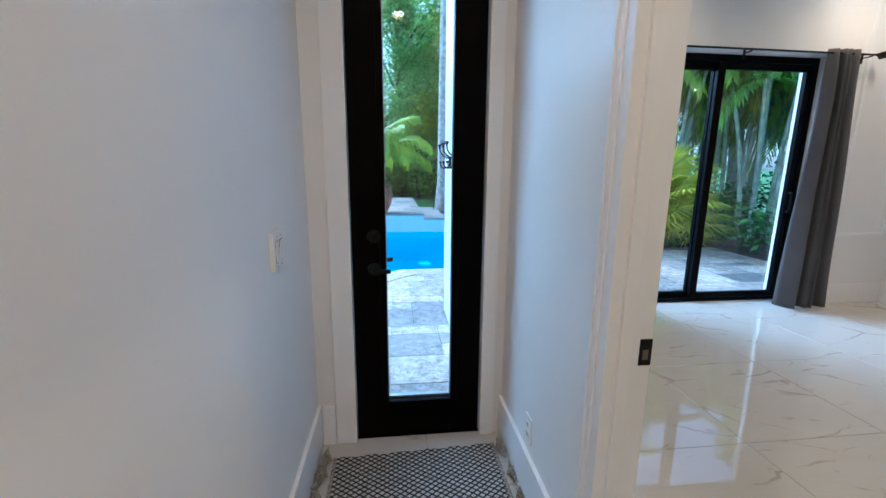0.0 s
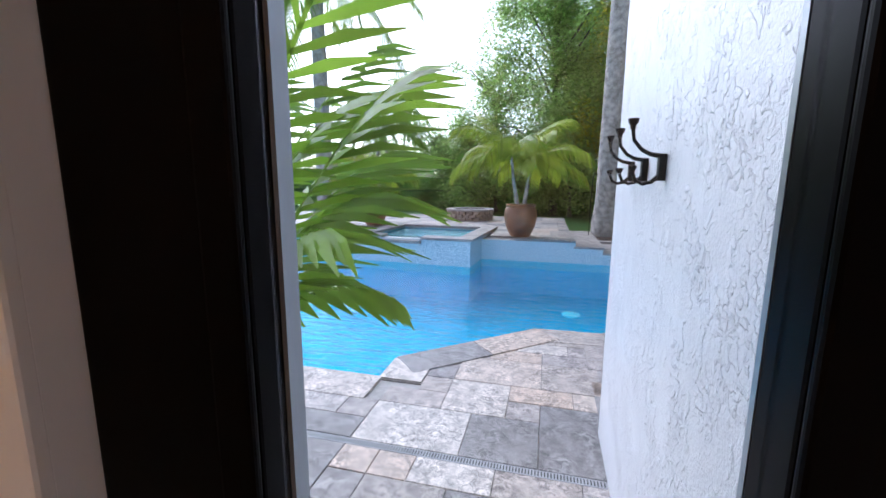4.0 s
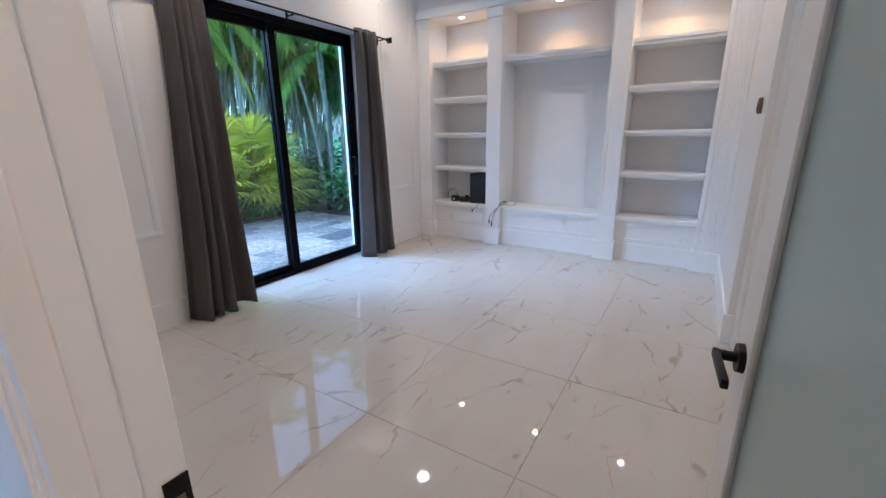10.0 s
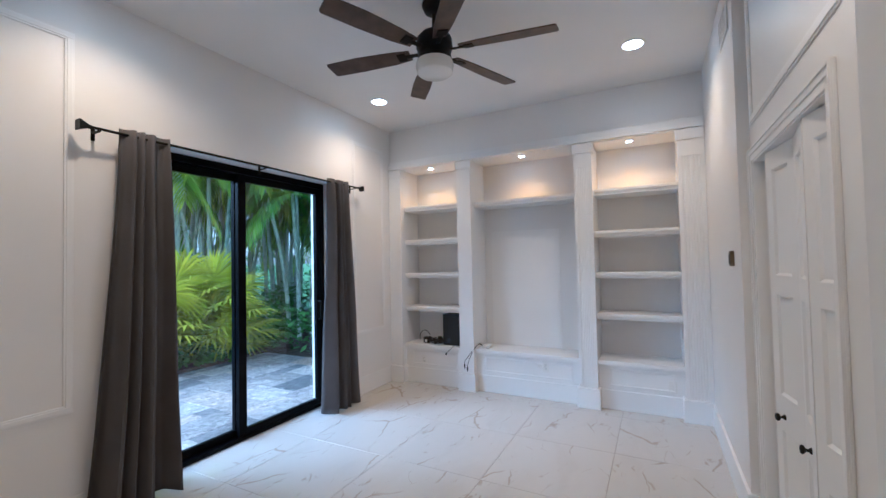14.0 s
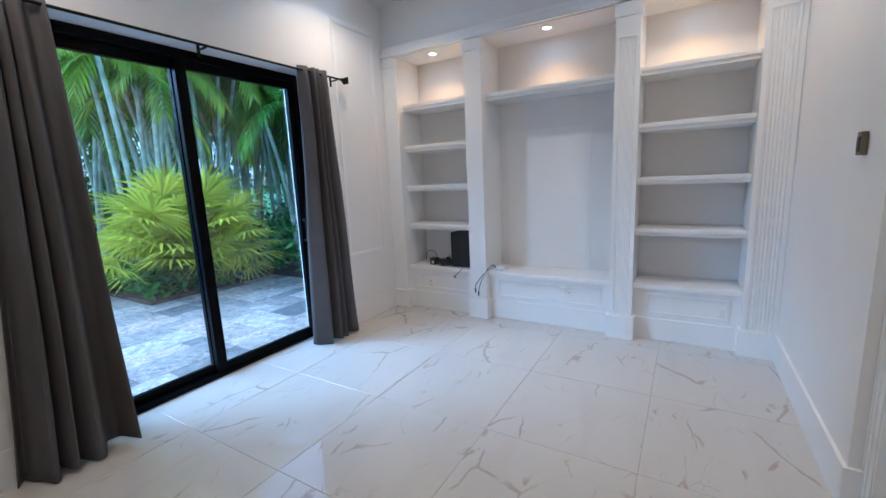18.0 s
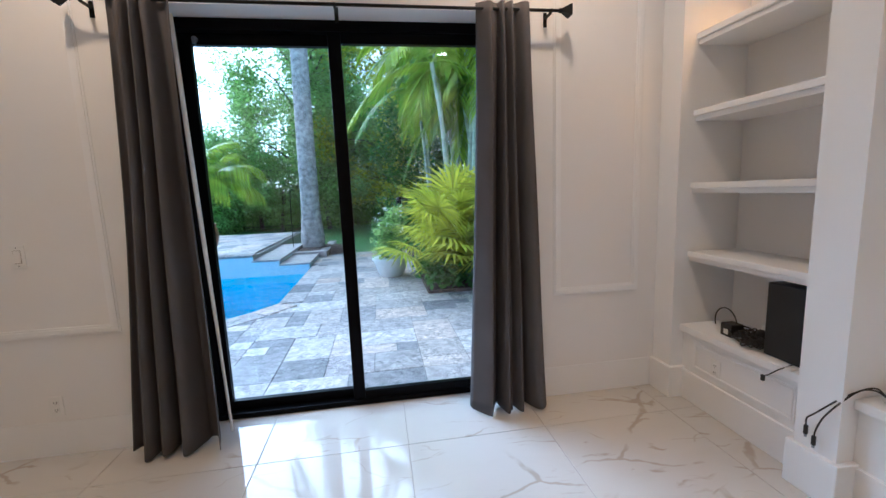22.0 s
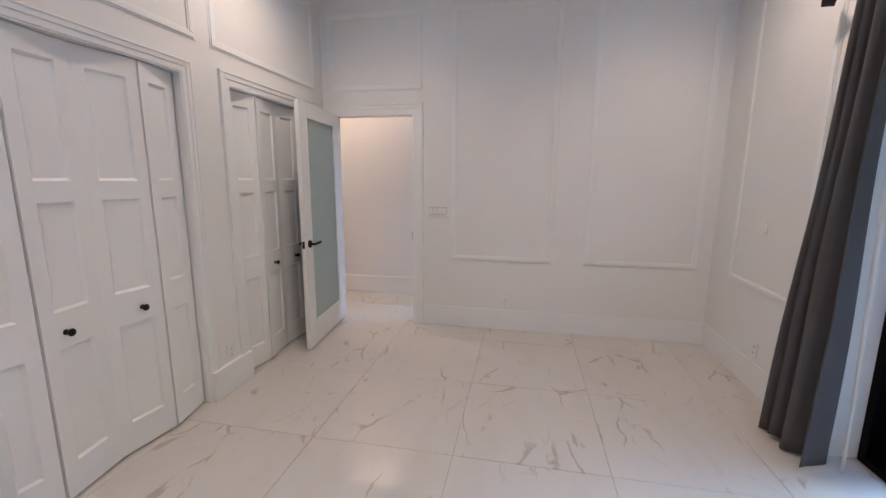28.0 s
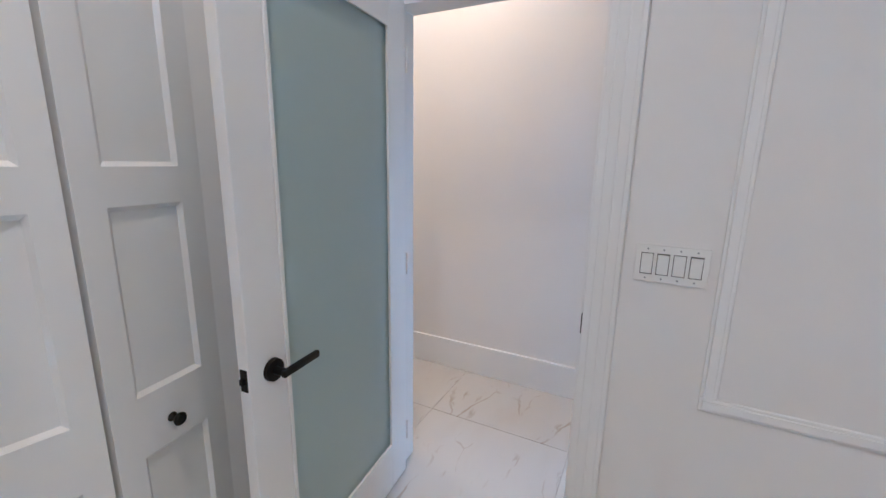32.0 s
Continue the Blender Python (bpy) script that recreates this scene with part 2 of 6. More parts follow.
def marble_material():
    m = bpy.data.materials.new("polished_marble_look_tile")
    m.use_nodes = True
    n, l = m.node_tree.nodes, m.node_tree.links
    b = n["Principled BSDF"]
    geo = n.new("ShaderNodeNewGeometry")
    info = n.new("ShaderNodeObjectInfo")
    mul = n.new("ShaderNodeVectorMath")
    mul.operation = "MULTIPLY_ADD"
    l.new(info.outputs["Random"], mul.inputs[0])
    mul.inputs[1].default_value = (37.0, 23.0, 51.0)
    l.new(geo.outputs["Position"], mul.inputs[2])
    def noise_node(scale, detail, dist, src):
        t = n.new("ShaderNodeTexNoise")
        t.inputs["Scale"].default_value, t.inputs["Detail"].default_value, t.inputs["Distortion"].default_value = scale, detail, dist
        l.new(src, t.inputs["Vector"])
        return t.outputs["Fac"]

    def maths(op, a, c, clamp=False):
        k = n.new("ShaderNodeMath")
        k.operation, k.use_clamp = op, clamp
        for i, v in enumerate((a, c)):
            if isinstance(v, (int, float)):
                k.inputs[i].default_value = v
            else:
                l.new(v, k.inputs[i])
        return k.outputs[0]

    def step(v, lo, hi):
        k = n.new("ShaderNodeMapRange")
        k.interpolation_type = "SMOOTHSTEP"
        k.inputs[1].default_value, k.inputs[2].default_value = lo, hi
        l.new(v, k.inputs[0])
        return k.outputs[0]

    # crack-like veins: the edges of cells whose ground is bent by noise, broken up and of uneven width
    bend = n.new("ShaderNodeTexNoise")
    bend.inputs["Scale"].default_value, bend.inputs["Detail"].default_value = 2.2, 4
    l.new(mul.outputs[0], bend.inputs["Vector"])
    warp = n.new("ShaderNodeVectorMath")
    warp.operation = "MULTIPLY_ADD"
    l.new(bend.outputs["Color"], warp.inputs[0])
    warp.inputs[1].default_value = (0.30, 0.30, 0.0)
    l.new(mul.outputs[0], warp.inputs[2])
    mp = n.new("ShaderNodeMapping")
    mp.inputs["Rotation"].default_value = (0, 0, 0.62)
    mp.inputs["Scale"].default_value = (0.44, 1.25, 0.0)
    l.new(warp.outputs[0], mp.inputs["Vector"])

    def cracks(scale, width, lo, hi, src):
        v = n.new("ShaderNodeTexVoronoi")
        v.feature, v.voronoi_dimensions = "DISTANCE_TO_EDGE", "2D"
        v.inputs["Scale"].default_value = scale
        l.new(mp.outputs[0], v.inputs["Vector"])
        near = maths("DIVIDE", v.outputs["Distance"], maths("MULTIPLY", noise_node(7.0, 3, 0.2, mul.outputs[0]), width))
        return maths("MULTIPLY", maths("SUBTRACT", 1.0, step(near, 0.25, 1.0)), step(noise_node(src, 3, 0.3, mul.outputs[0]), lo, hi))

    vein = cracks(2.0, 0.040, 0.48, 0.60, 3.0)
    thin = cracks(4.2, 0.036, 0.55, 0.65, 4.2)
    blot = maths("MULTIPLY", step(noise_node(11.0, 4, 0.5, mp.outputs[0]), 0.60, 0.70), step(noise_node(3.0, 3, 0.3, mul.outputs[0]), 0.47, 0.60))
    strong = maths("MAXIMUM", maths("MULTIPLY", vein, 0.54), maths("MAXIMUM", maths("MULTIPLY", thin, 0.34), maths("MULTIPLY", blot, 0.55)))
    soft = maths("MULTIPLY", step(noise_node(3.0, 5, 0.8, mp.outputs[0]), 0.45, 0.75), 0.10)
    fac = maths("MAXIMUM", strong, soft, True)
    mix = n.new("ShaderNodeMix")
    mix.data_type = "RGBA"
    mix.inputs[6].default_value = (0.565, 0.55, 0.52, 1)
    mix.inputs[7].default_value = (0.30, 0.225, 0.15, 1)
    l.new(fac, mix.inputs[0])
    l.new(mix.outputs[2], b.inputs["Base Color"])
    b.inputs["Roughness"].default_value = 0.03
    b.inputs["Specular IOR Level"].default_value = 0.62
    bn = n.new("ShaderNodeBump")
    bn.inputs["Strength"].default_value = 0.03
    bn.inputs["Distance"].default_value = 0.02
    l.new(noise_node(3.0, 1, 0, geo.outputs["Position"]), bn.inputs["Height"])
    l.new(bn.outputs["Normal"], b.inputs["Normal"])
    return m


def frosted_material():
    m = bpy.data.materials.new("frosted_glass")
    m.use_nodes = True
    b = m.node_tree.nodes["Principled BSDF"]
    b.inputs["Base Color"].default_value = (0.46, 0.55, 0.55, 1)
    b.inputs["Roughness"].default_value = 0.35
    b.inputs["Transmission Weight"].default_value = 0.15
    return m


WHITE = material("white_wall_paint", (0.80, 0.79, 0.775), 0.42, 0, 0.012, 1.2, 0.0, 6)
TRIM = material("white_trim_paint", (0.83, 0.83, 0.825), 0.40, 0, 0.01, 2.0, 0.0, 5, None, 0.35)
CEIL = material("ceiling_paint", (0.80, 0.80, 0.79), 0.85, 0, 0.01, 1.5, 0.0, 150)
PATCH = material("paler_white_patch", (0.84, 0.835, 0.82), 0.42, 0, 0.01, 1.5, 0.0, 220)
BLACK = material("black_aluminium", (0.003, 0.003, 0.004), 0.34, 0.0, 0.1, 6, 0.0, 20, None, 0.06)
GREYMETAL = material("grey_aluminium", (0.30, 0.32, 0.34), 0.35, 0.6, 0.05, 6, 0.02, 200)
WOODDARK = material("dark_stained_door_wood", (0.0025, 0.0018, 0.0016), 0.4, 0, 0.25, 5, 0.0, 20, None, 0.04)
IRON = material("matt_black_metal", (0.006, 0.006, 0.006), 0.45, 0.0, 0.1, 12, 0.05, 160, None, 0.2)
PLASTIC = material("white_plastic", (0.80, 0.80, 0.78), 0.3, 0, 0.01, 9, 0.0, 90)
SLOT = material("dark_slot", (0.05, 0.05, 0.05), 0.6, 0, 0.05, 9, 0.0, 90)
BLKPLASTIC = material("black_plastic", (0.012, 0.012, 0.013), 0.4, 0, 0.1, 12, 0.05, 200)
GROUT = material("grey_grout", (0.42, 0.40, 0.37), 0.8, 0, 0.1, 20, 0.1, 120)
CURTAIN = material("grey_curtain_fabric", (0.105, 0.098, 0.10), 0.85, 0, 0.06, 3, 0.25, 700, None, 0.2)
LINING = material("white_curtain_lining", (0.75, 0.74, 0.72), 0.8, 0, 0.02, 3, 0.3, 500)
BLADE = material("dark_fan_blade_wood", (0.085, 0.05, 0.034), 0.45, 0, 0.25, 9, 0.1, 120)
OPAL = material("opal_glass_bowl", (0.82, 0.82, 0.80), 0.2, 0, 0.01, 2, 0, 90)
BRASS = material("brown_thermostat_plastic", (0.16, 0.12, 0.07), 0.4, 0.2, 0.1, 20, 0.05, 120)
MARBLE = marble_material()
FROST = frosted_material()
GLASS = glass_material("window_glass")
LED = glow_material("lit_lamp_lens", (1.0, 0.86, 0.68), 14.0)

# ---- plan ----
HX0, HX1 = 0.14, 1.05        # hall side walls
WX = 1.15                    # room west wall
NY = 4.14                    # room north wall
SY = 0.60                    # closet wall
TY = 0.66                    # south wall east of the closets
TX = 4.02                    # where the one meets the other
EX = 5.57                    # front of the built-in pilasters
BX = 6.02                    # back of the built-in bays
HN = 2.44                    # hall north wall
HS = -2.2                    # where the added wall closes the hall
CZ = 3.22                    # ceiling
OUT = 4.50                   # outside face of the north wall
OP0, OP1, OPZ = 0.70, 1.50, 2.04
SX0, SX1, SZ = 2.655, 4.565, 2.39
GX0, GX1, GZ = 0.321, 0.936, 2.44
C1A, C1B, C2A, C2B, CLZ = 2.86, 3.95, 1.36, 2.475, 2.035
LAWN = -0.10
PAVE = -0.06

# ---- walls, ceiling ----
structure("ceiling", boxes((HX0 - 0.2, HS - 0.1, CZ, 6.3, OUT, CZ + 0.25)), CEIL, "smooth white painted ceiling", "ceiling")
structure("wall_hall_west", boxes((HX0 - 0.2, HS, -0.2, HX0, HN + 0.2, CZ)), WHITE, "plain white painted hall wall", "wall")
# unseen wall added across the south to keep outside light out
structure("wall_added_south", boxes((HX0 - 0.2, HS - 0.1, -0.2, 6.3, HS, CZ)), WHITE, "unseen plain white wall added to close the hall off", "wall")
structure("wall_west", boxes((HX1, OP1, -0.1, WX, OUT - 0.005, CZ), (HX1, HS, -0.1, WX, OP0, CZ), (HX1, OP0, OPZ, WX, OP1, CZ)), WHITE, "white painted wall with a doorway and mouldings", "wall")
structure("wall_north", boxes((WX, NY, -0.1, SX0, OUT, CZ), (SX1, NY, -0.1, 6.3, OUT, CZ), (SX0, NY, SZ, SX1, OUT, CZ)), WHITE, "white painted wall around the sliding glass door", "wall")
structure("wall_hall_north", boxes((HX0, HN, -0.1, GX0 - 0.03, HN + 0.2, CZ), (GX1 + 0.03, HN, -0.1, HX1, HN + 0.2, CZ), (GX0 - 0.03, HN, GZ + 0.03, GX1 + 0.03, HN + 0.2, CZ)), WHITE, "white painted wall around the glazed garden door", "wall")
structure("wall_south", boxes((WX, SY - 0.1, -0.1, C2A, SY, CZ), (C2B, SY - 0.1, -0.1, C1A, SY, CZ), (C1B, SY - 0.1, -0.1, TX, SY, CZ), (C2A, SY - 0.1, CLZ, C2B, SY, CZ), (C1A, SY - 0.1, CLZ, C1B, SY, CZ), (TX, SY - 0.1, -0.1, 6.1, TY, CZ)), WHITE, "white painted wall with two closet openings", "wall")
structure("wall_closet_back", boxes((WX, -0.12, -0.1, TX + 0.1, -0.02, CZ), (TX, -0.02, -0.1, TX + 0.1, SY - 0.1, CZ)), WHITE, "plain white wall at the back of the closets", "wall")
structure("wall_east", boxes((BX, HS, -0.1, BX + 0.25, OUT, CZ)), WHITE, "white painted wall behind the built-in shelves", "wall")
structure("wall_bulkhead", boxes((EX + 0.03, TY, 2.78, BX, NY, CZ)), WHITE, "white painted bulkhead over the built-in shelves", "wall")

# ---- trim ----
def ring(axis, c, a0, a1, z0, z1, out, w=0.05):
    """A picture-frame moulding on a wall: axis and place of the wall, span, heights, and the side to which it stands proud."""
    bm = bmesh.new()
    for inset, wide, deep in ((0.0, w, 0.005), (0.010, w * 0.55, 0.0105), (w * 0.72, w * 0.28 - 0.0015, 0.007)):
        p0, p1, q0, q1 = a0 + inset, a1 - inset, z0 + inset, z1 - inset
        for s in ((p0, p1, q0, q0 + wide), (p0, p1, q1 - wide, q1), (p0, p0 + wide, q0 + wide, q1 - wide), (p1 - wide, p1, q0 + wide, q1 - wide)):
            if axis == "x":
                box(bm, c, s[0], s[2], c + out * deep, s[1], s[3], 0.003)
            else:
                box(bm, s[0], c, s[2], s[1], c + out * deep, s[3], 0.003)
    return bm


def casing(axis, c, a0, a1, top, out, w=0.095, foot=0.0):
    """A stepped door casing round an opening."""
    bm = bmesh.new()
    for inset, wide, deep in ((0.0, w, 0.010), (w * 0.45, w * 0.55 - 0.0015, 0.015), (w * 0.8, w * 0.2 - 0.003, 0.020)):
        lo, hi = inset, inset + wide
        for s in ((a0 - hi, a0 - lo, foot, top + hi), (a1 + lo, a1 + hi, foot, top + hi), (a0 - lo, a1 + lo, top + lo, top + hi)):
            if axis == "x":
                box(bm, c, s[0], s[2], c + out * deep, s[1], s[3], 0.003)
            else:
                box(bm, s[0], c, s[2], s[1], c + out * deep, s[3], 0.003)
    return bm


for a0, a1, z0, z1 in ((1.865, 2.815, 0.67, 2.93), (3.087, 4.03, 0.67, 2.93), (0.664, 1.59, 2.25, 2.93)):
    structure("trim", ring("x", WX, a0, a1, z0, z1, 1), TRIM, "white picture-frame moulding on the wall", "moulding")
for a0, a1, z0, z1 in ((1.475, 2.33, 0.685, 2.93), (4.85, 5.44, 0.685, 2.93)):
    structure("trim", ring("y", NY, a0, a1, z0, z1, -1), TRIM, "white picture-frame moulding on the wall", "moulding")
for a0, a1 in ((1.31, 2.61), (2.73, 3.96)):
    structure("trim", ring("y", SY, a0, a1, 2.235, 2.97, 1), TRIM, "white picture-frame moulding above the closet", "moulding")
structure("trim", casing("x", WX, OP0, OP1, OPZ, 1), TRIM, "white stepped casing round the doorway", "door casing")
structure("trim", casing("x", HX1, OP0, OP1, OPZ, -1, 0.062), TRIM, "white stepped casing round the doorway", "door casing")
structure("trim", casing("y", SY, C1A, C1B, CLZ, 1, 0.07), TRIM, "white stepped casing round the closet", "door casing")
structure("trim", casing("y", SY, C2A, C2B, CLZ, 1, 0.09), TRIM, "white stepped casing round the closet", "door casing")
jm = boxes((HX1 - 0.012, OP1 - 0.015, 0, WX + 0.012, OP1 + 0.012, OPZ + 0.01), (HX1 - 0.012, OP0 - 0.012, 0, WX + 0.012, OP0 + 0.015, OPZ + 0.01), (HX1 - 0.012, OP0 + 0.015, OPZ - 0.015, WX + 0.012, OP1 - 0.015, OPZ + 0.01), bevel=0.003)
box(jm, HX1 + 0.02, OP1 - 0.027, 0, WX - 0.045, OP1 - 0.013, OPZ - 0.013, 0.002)
structure("door_jamb", jm, TRIM, "white painted door jamb with a stop", "door frame")
dc = boxes((HX0 + 0.085, HN - 0.016, 0, GX0, HN, GZ + 0.09), (GX1, HN - 0.016, 0, HX1 - 0.045, HN, GZ + 0.09), (GX0, HN - 0.016, GZ, GX1, HN, GZ + 0.09), bevel=0.004)
box(dc, GX0 - 0.03, HN - 0.003, 0, GX0, HN + 0.1, GZ + 0.03)
box(dc, GX1, HN - 0.003, 0, GX1 + 0.03, HN + 0.1, GZ + 0.03)
box(dc, GX0, HN - 0.003, GZ, GX1, HN + 0.1, GZ + 0.03)
structure("trim", dc, TRIM, "flat white casing round the garden door", "door casing")


def baseboard(x0, y0, x1, y1, ox, oy, h=0.2, t=0.018):
    bm = bmesh.new()
    ax, bx = min(x0, x1, x0 + ox * t, x1 + ox * t), max(x0, x1, x0 + ox * t, x1 + ox * t)
    ay, by = min(y0, y1, y0 + oy * t, y1 + oy * t), max(y0, y1, y0 + oy * t, y1 + oy * t)
    box(bm, ax, ay, 0.0, bx, by, h, min(0.004, t * 0.4))
    structure("baseboard", bm, TRIM, "tall flat white baseboard", "baseboard")


baseboard(HX0, HS, HX0, HN, 1, 0, 0.21)
baseboard(HX1, OP1 + 0.1, HX1, HN, -1, 0, 0.21)
baseboard(HX1, HS, HX1, OP0 - 0.1, -1, 0, 0.21)
baseboard(HX0 + 0.02, HN, HX0 + 0.083, HN, 0, -1, 0.21)
baseboard(WX, OP1 + 0.1, WX, NY, 1, 0, 0.2, 0.005)
baseboard(WX + 0.02, NY, SX0 - 0.02, NY, 0, -1, 0.2, 0.005)
baseboard(SX1 + 0.02, NY, EX + 0.02, NY, 0, -1, 0.2, 0.005)
baseboard(TX, TY, EX, TY, 0, 1)
baseboard(TX, SY, TX, TY + 0.018, -1, 0)
baseboard(C2B + 0.004, SY, C1A - 0.004, SY, 0, 1, 0.2, 0.034)
baseboard(WX + 0.02, SY, C2A - 0.1, SY, 0, 1)

# ---- built-in shelves ----
bk = root("built_in_bookcase", (EX + 0.2, 2.4, 0), "white painted built-in shelf wall with fluted pilasters", "bookcase")
PIL = ((3.965, 4.138, False), (2.99, 3.165, False), (1.64, 1.82, True), (0.662, 0.88, True))
for y0, y1, fluted in PIL:
    pl = part("pilaster", boxes((EX + 0.012, y0, 0.0, BX, y1, 2.70)), TRIM, bk)
    if fluted:
        n = 7
        s0, s1 = y0 + 0.03, y1 - 0.03
        part("pilaster_face", boxes((EX + 0.003, y0, 0.2, EX + 0.012, s0, 2.60)), TRIM, pl)
        part("pilaster_face", boxes((EX + 0.003, s1, 0.2, EX + 0.012, y1, 2.60)), TRIM, pl)
        part("pilaster_face", boxes((EX + 0.003, s0, 2.45, EX + 0.012, s1, 2.60)), TRIM, pl)
        for i in range(n):
            c = s0 + (i + 0.5) * (s1 - s0) / n
            part("flute", tube(bmesh.new(), (EX + 0.0165, c, 0.2), (EX + 0.0165, c, 2.45), (s1 - s0) / n * 0.44, None, 8), TRIM, pl)
    else:
        part("pilaster_face", boxes((EX, y0, 0.2, EX + 0.012, y1, 2.60)), TRIM, pl)
    part("plinth", boxes((EX - 0.022, y0 - (0.022 if y0 > 0.7 else 0), 0, EX + 0.10, y1 + (0.022 if y1 < 4.1 else 0), 0.205), bevel=0.006), TRIM, pl)
    part("capital", boxes((EX - 0.01, y0 - (0.012 if y0 > 0.7 else 0), 2.60, EX + 0.1, y1 + (0.012 if y1 < 4.1 else 0), 2.70), bevel=0.006), TRIM, pl)
BAYS = ((3.165, 3.965), (1.82, 2.99), (0.88, 1.64))
part("soffit", boxes((EX + 0.02, TY + 0.004, 2.70, BX, NY - 0.004, 2.78)), TRIM, bk)
part("cornice", boxes((EX - 0.028, TY + 0.004, 2.705, EX + 0.02, NY - 0.004, 2.745), (EX - 0.012, TY + 0.004, 2.745, EX + 0.028, NY - 0.004, 2.80), bevel=0.006), TRIM, bk)
for k, (y0, y1) in enumerate(BAYS):
    part("bay_back", boxes((BX - 0.02, y0, 0.48, BX, y1, 2.70)), WHITE, bk)
    if k == 1:
        # thin rectangle in a slightly paler white on the middle bay's back
        part("paler_rectangle", boxes((BX - 0.022, 2.07, 0.49, BX - 0.0195, 2.90, 1.87)), PATCH, bk, "slightly paler white rectangle on the bay back")
    part("sill", boxes((EX + 0.055, y0, 0.44, BX - 0.02, y1, 0.485), bevel=0.008), TRIM, bk)
    part("base_panel", boxes((EX + 0.085, y0, 0.0, BX - 0.02, y1, 0.44)), TRIM, bk)
    part("base_moulding", ring("x", EX + 0.085, y0 + 0.07, y1 - 0.09, 0.22, 0.405, -1, 0.028), TRIM, bk)
    part("base_skirting", boxes((EX + 0.070, y0, 0.0, EX + 0.086, y1, 0.19), bevel=0.003), TRIM, bk)
    heights = (2.15,) if k == 1 else (0.89, 1.31, 1.735, 2.165)
    for z in heights:
        sh = boxes((EX + 0.10, y0, z, BX - 0.02, y1, z + 0.06), bevel=0.004)
        box(sh, EX + 0.085, y0, z + 0.028, EX + 0.105, y1, z + 0.063, 0.006)
        part("shelf", sh, TRIM, bk)


def lathe_down(x, y, z, profile, seg=24):
    return lathe(bmesh.new(), profile, seg, pose(x, y, z, 180, 0, 0))


def downlight(x, y, z, radius, watts, cone, name, colour=None):
    r = root("recessed_downlight", (x, y, z), "round recessed downlight, lit, with white trim", "ceiling lamp", name)
    part("trim_ring", lathe_down(x, y, z, ((radius * 1.25, 0.0), (radius * 1.25, 0.004), (radius * 1.0, 0.007), (radius * 0.99, 0.002))), PLASTIC, r, smooth=True)
    part("lens", lathe_down(x, y, z, ((radius * 0.97, 0.0005), (radius * 0.97, 0.004), (0.0, 0.0045))), LED, r, "glowing lens")
    lamp(name.replace(" ", "_"), x, y, z - 0.02, watts, colour or WARM, radius * 0.8, cone)


for x, y in ((2.42, 3.58), (4.69, 3.63), (4.76, 1.2), (2.42, 1.2)):
    downlight(x, y, CZ, 0.075, ROOM_W, 142, "room downlights")
for y in (3.59, 2.41, 1.29):
    downlight(5.72, y, 2.70, 0.035, NICHE_W, 120, "shelf downlights", (1.0, 0.36, 0.04))
for y in (-1.2, 0.55):
    downlight(0.6, y, CZ, 0.075, HALL_W, 150, "hall downlights", (1.0, 0.48, 0.17))


# ---- garden door at the end of the hall ----
d1 = root("door_1", (0.63, 2.49, 0), "dark-stained narrow garden door with one tall glass pane", "door", kind="structure")
y0, y1, ga, gb, gz0, gz1 = 2.466, 2.508, 0.478, 0.788, 0.193, 2.27
for x0, x1 in ((GX0 + 0.003, ga), (gb, GX1 - 0.003)):
    part("stile", boxes((x0, y0, 0.006, x1, y1, GZ - 0.004), bevel=0.003), WOODDARK, d1)
part("bottom_rail", boxes((ga, y0, 0.006, gb, y1, gz0), bevel=0.003), WOODDARK, d1)
part("top_rail", boxes((ga, y0, gz1, gb, y1, GZ - 0.004), bevel=0.003), WOODDARK, d1)
bead = boxes((ga - 0.03, y0 - 0.008, gz0 - 0.03, ga, y0, gz1 + 0.03), (gb, y0 - 0.008, gz0 - 0.03, gb + 0.03, y0, gz1 + 0.03), (ga, y0 - 0.008, gz0 - 0.03, gb, y0, gz0), (ga, y0 - 0.008, gz1, gb, y0, gz1 + 0.03), bevel=0.003)
part("glazing_bead", bead, WOODDARK, d1)
ob = boxes((ga - 0.002, y0 + 0.03, gz0 - 0.002, ga + 0.004, y1 + 0.006, gz1), (gb, y1, gz0 - 0.002, gb + 0.014, y1 + 0.006, gz1), (ga, y0 + 0.03, gz0 - 0.002, gb, y1 + 0.012, gz0 + 0.010))
part("outer_bead", ob, GREYMETAL, d1, "grey outer glazing bead")
gp = part("pane", boxes((ga, y0 + 0.022, gz0, gb, y0 + 0.028, gz1)), GLASS, d1, "clear glass pane")
gp.visible_shadow = False


def lever(bm, x, y, z, sx, sy, length=0.12):
    """A round rose and a straight lever; sx: the way the lever points, sy: the side of the door on which it sits."""
    tube(bm, (x, y, z), (x, y + sy * 0.012, z), 0.031, 0.030, 20)
    tube(bm, (x, y + sy * 0.01, z), (x, y + sy * 0.05, z), 0.011, None, 12)
    box(bm, x - 0.012 * sx, y + sy * 0.040, z - 0.010, x + sx * length, y + sy * 0.054, z + 0.010, 0.004)
    return bm


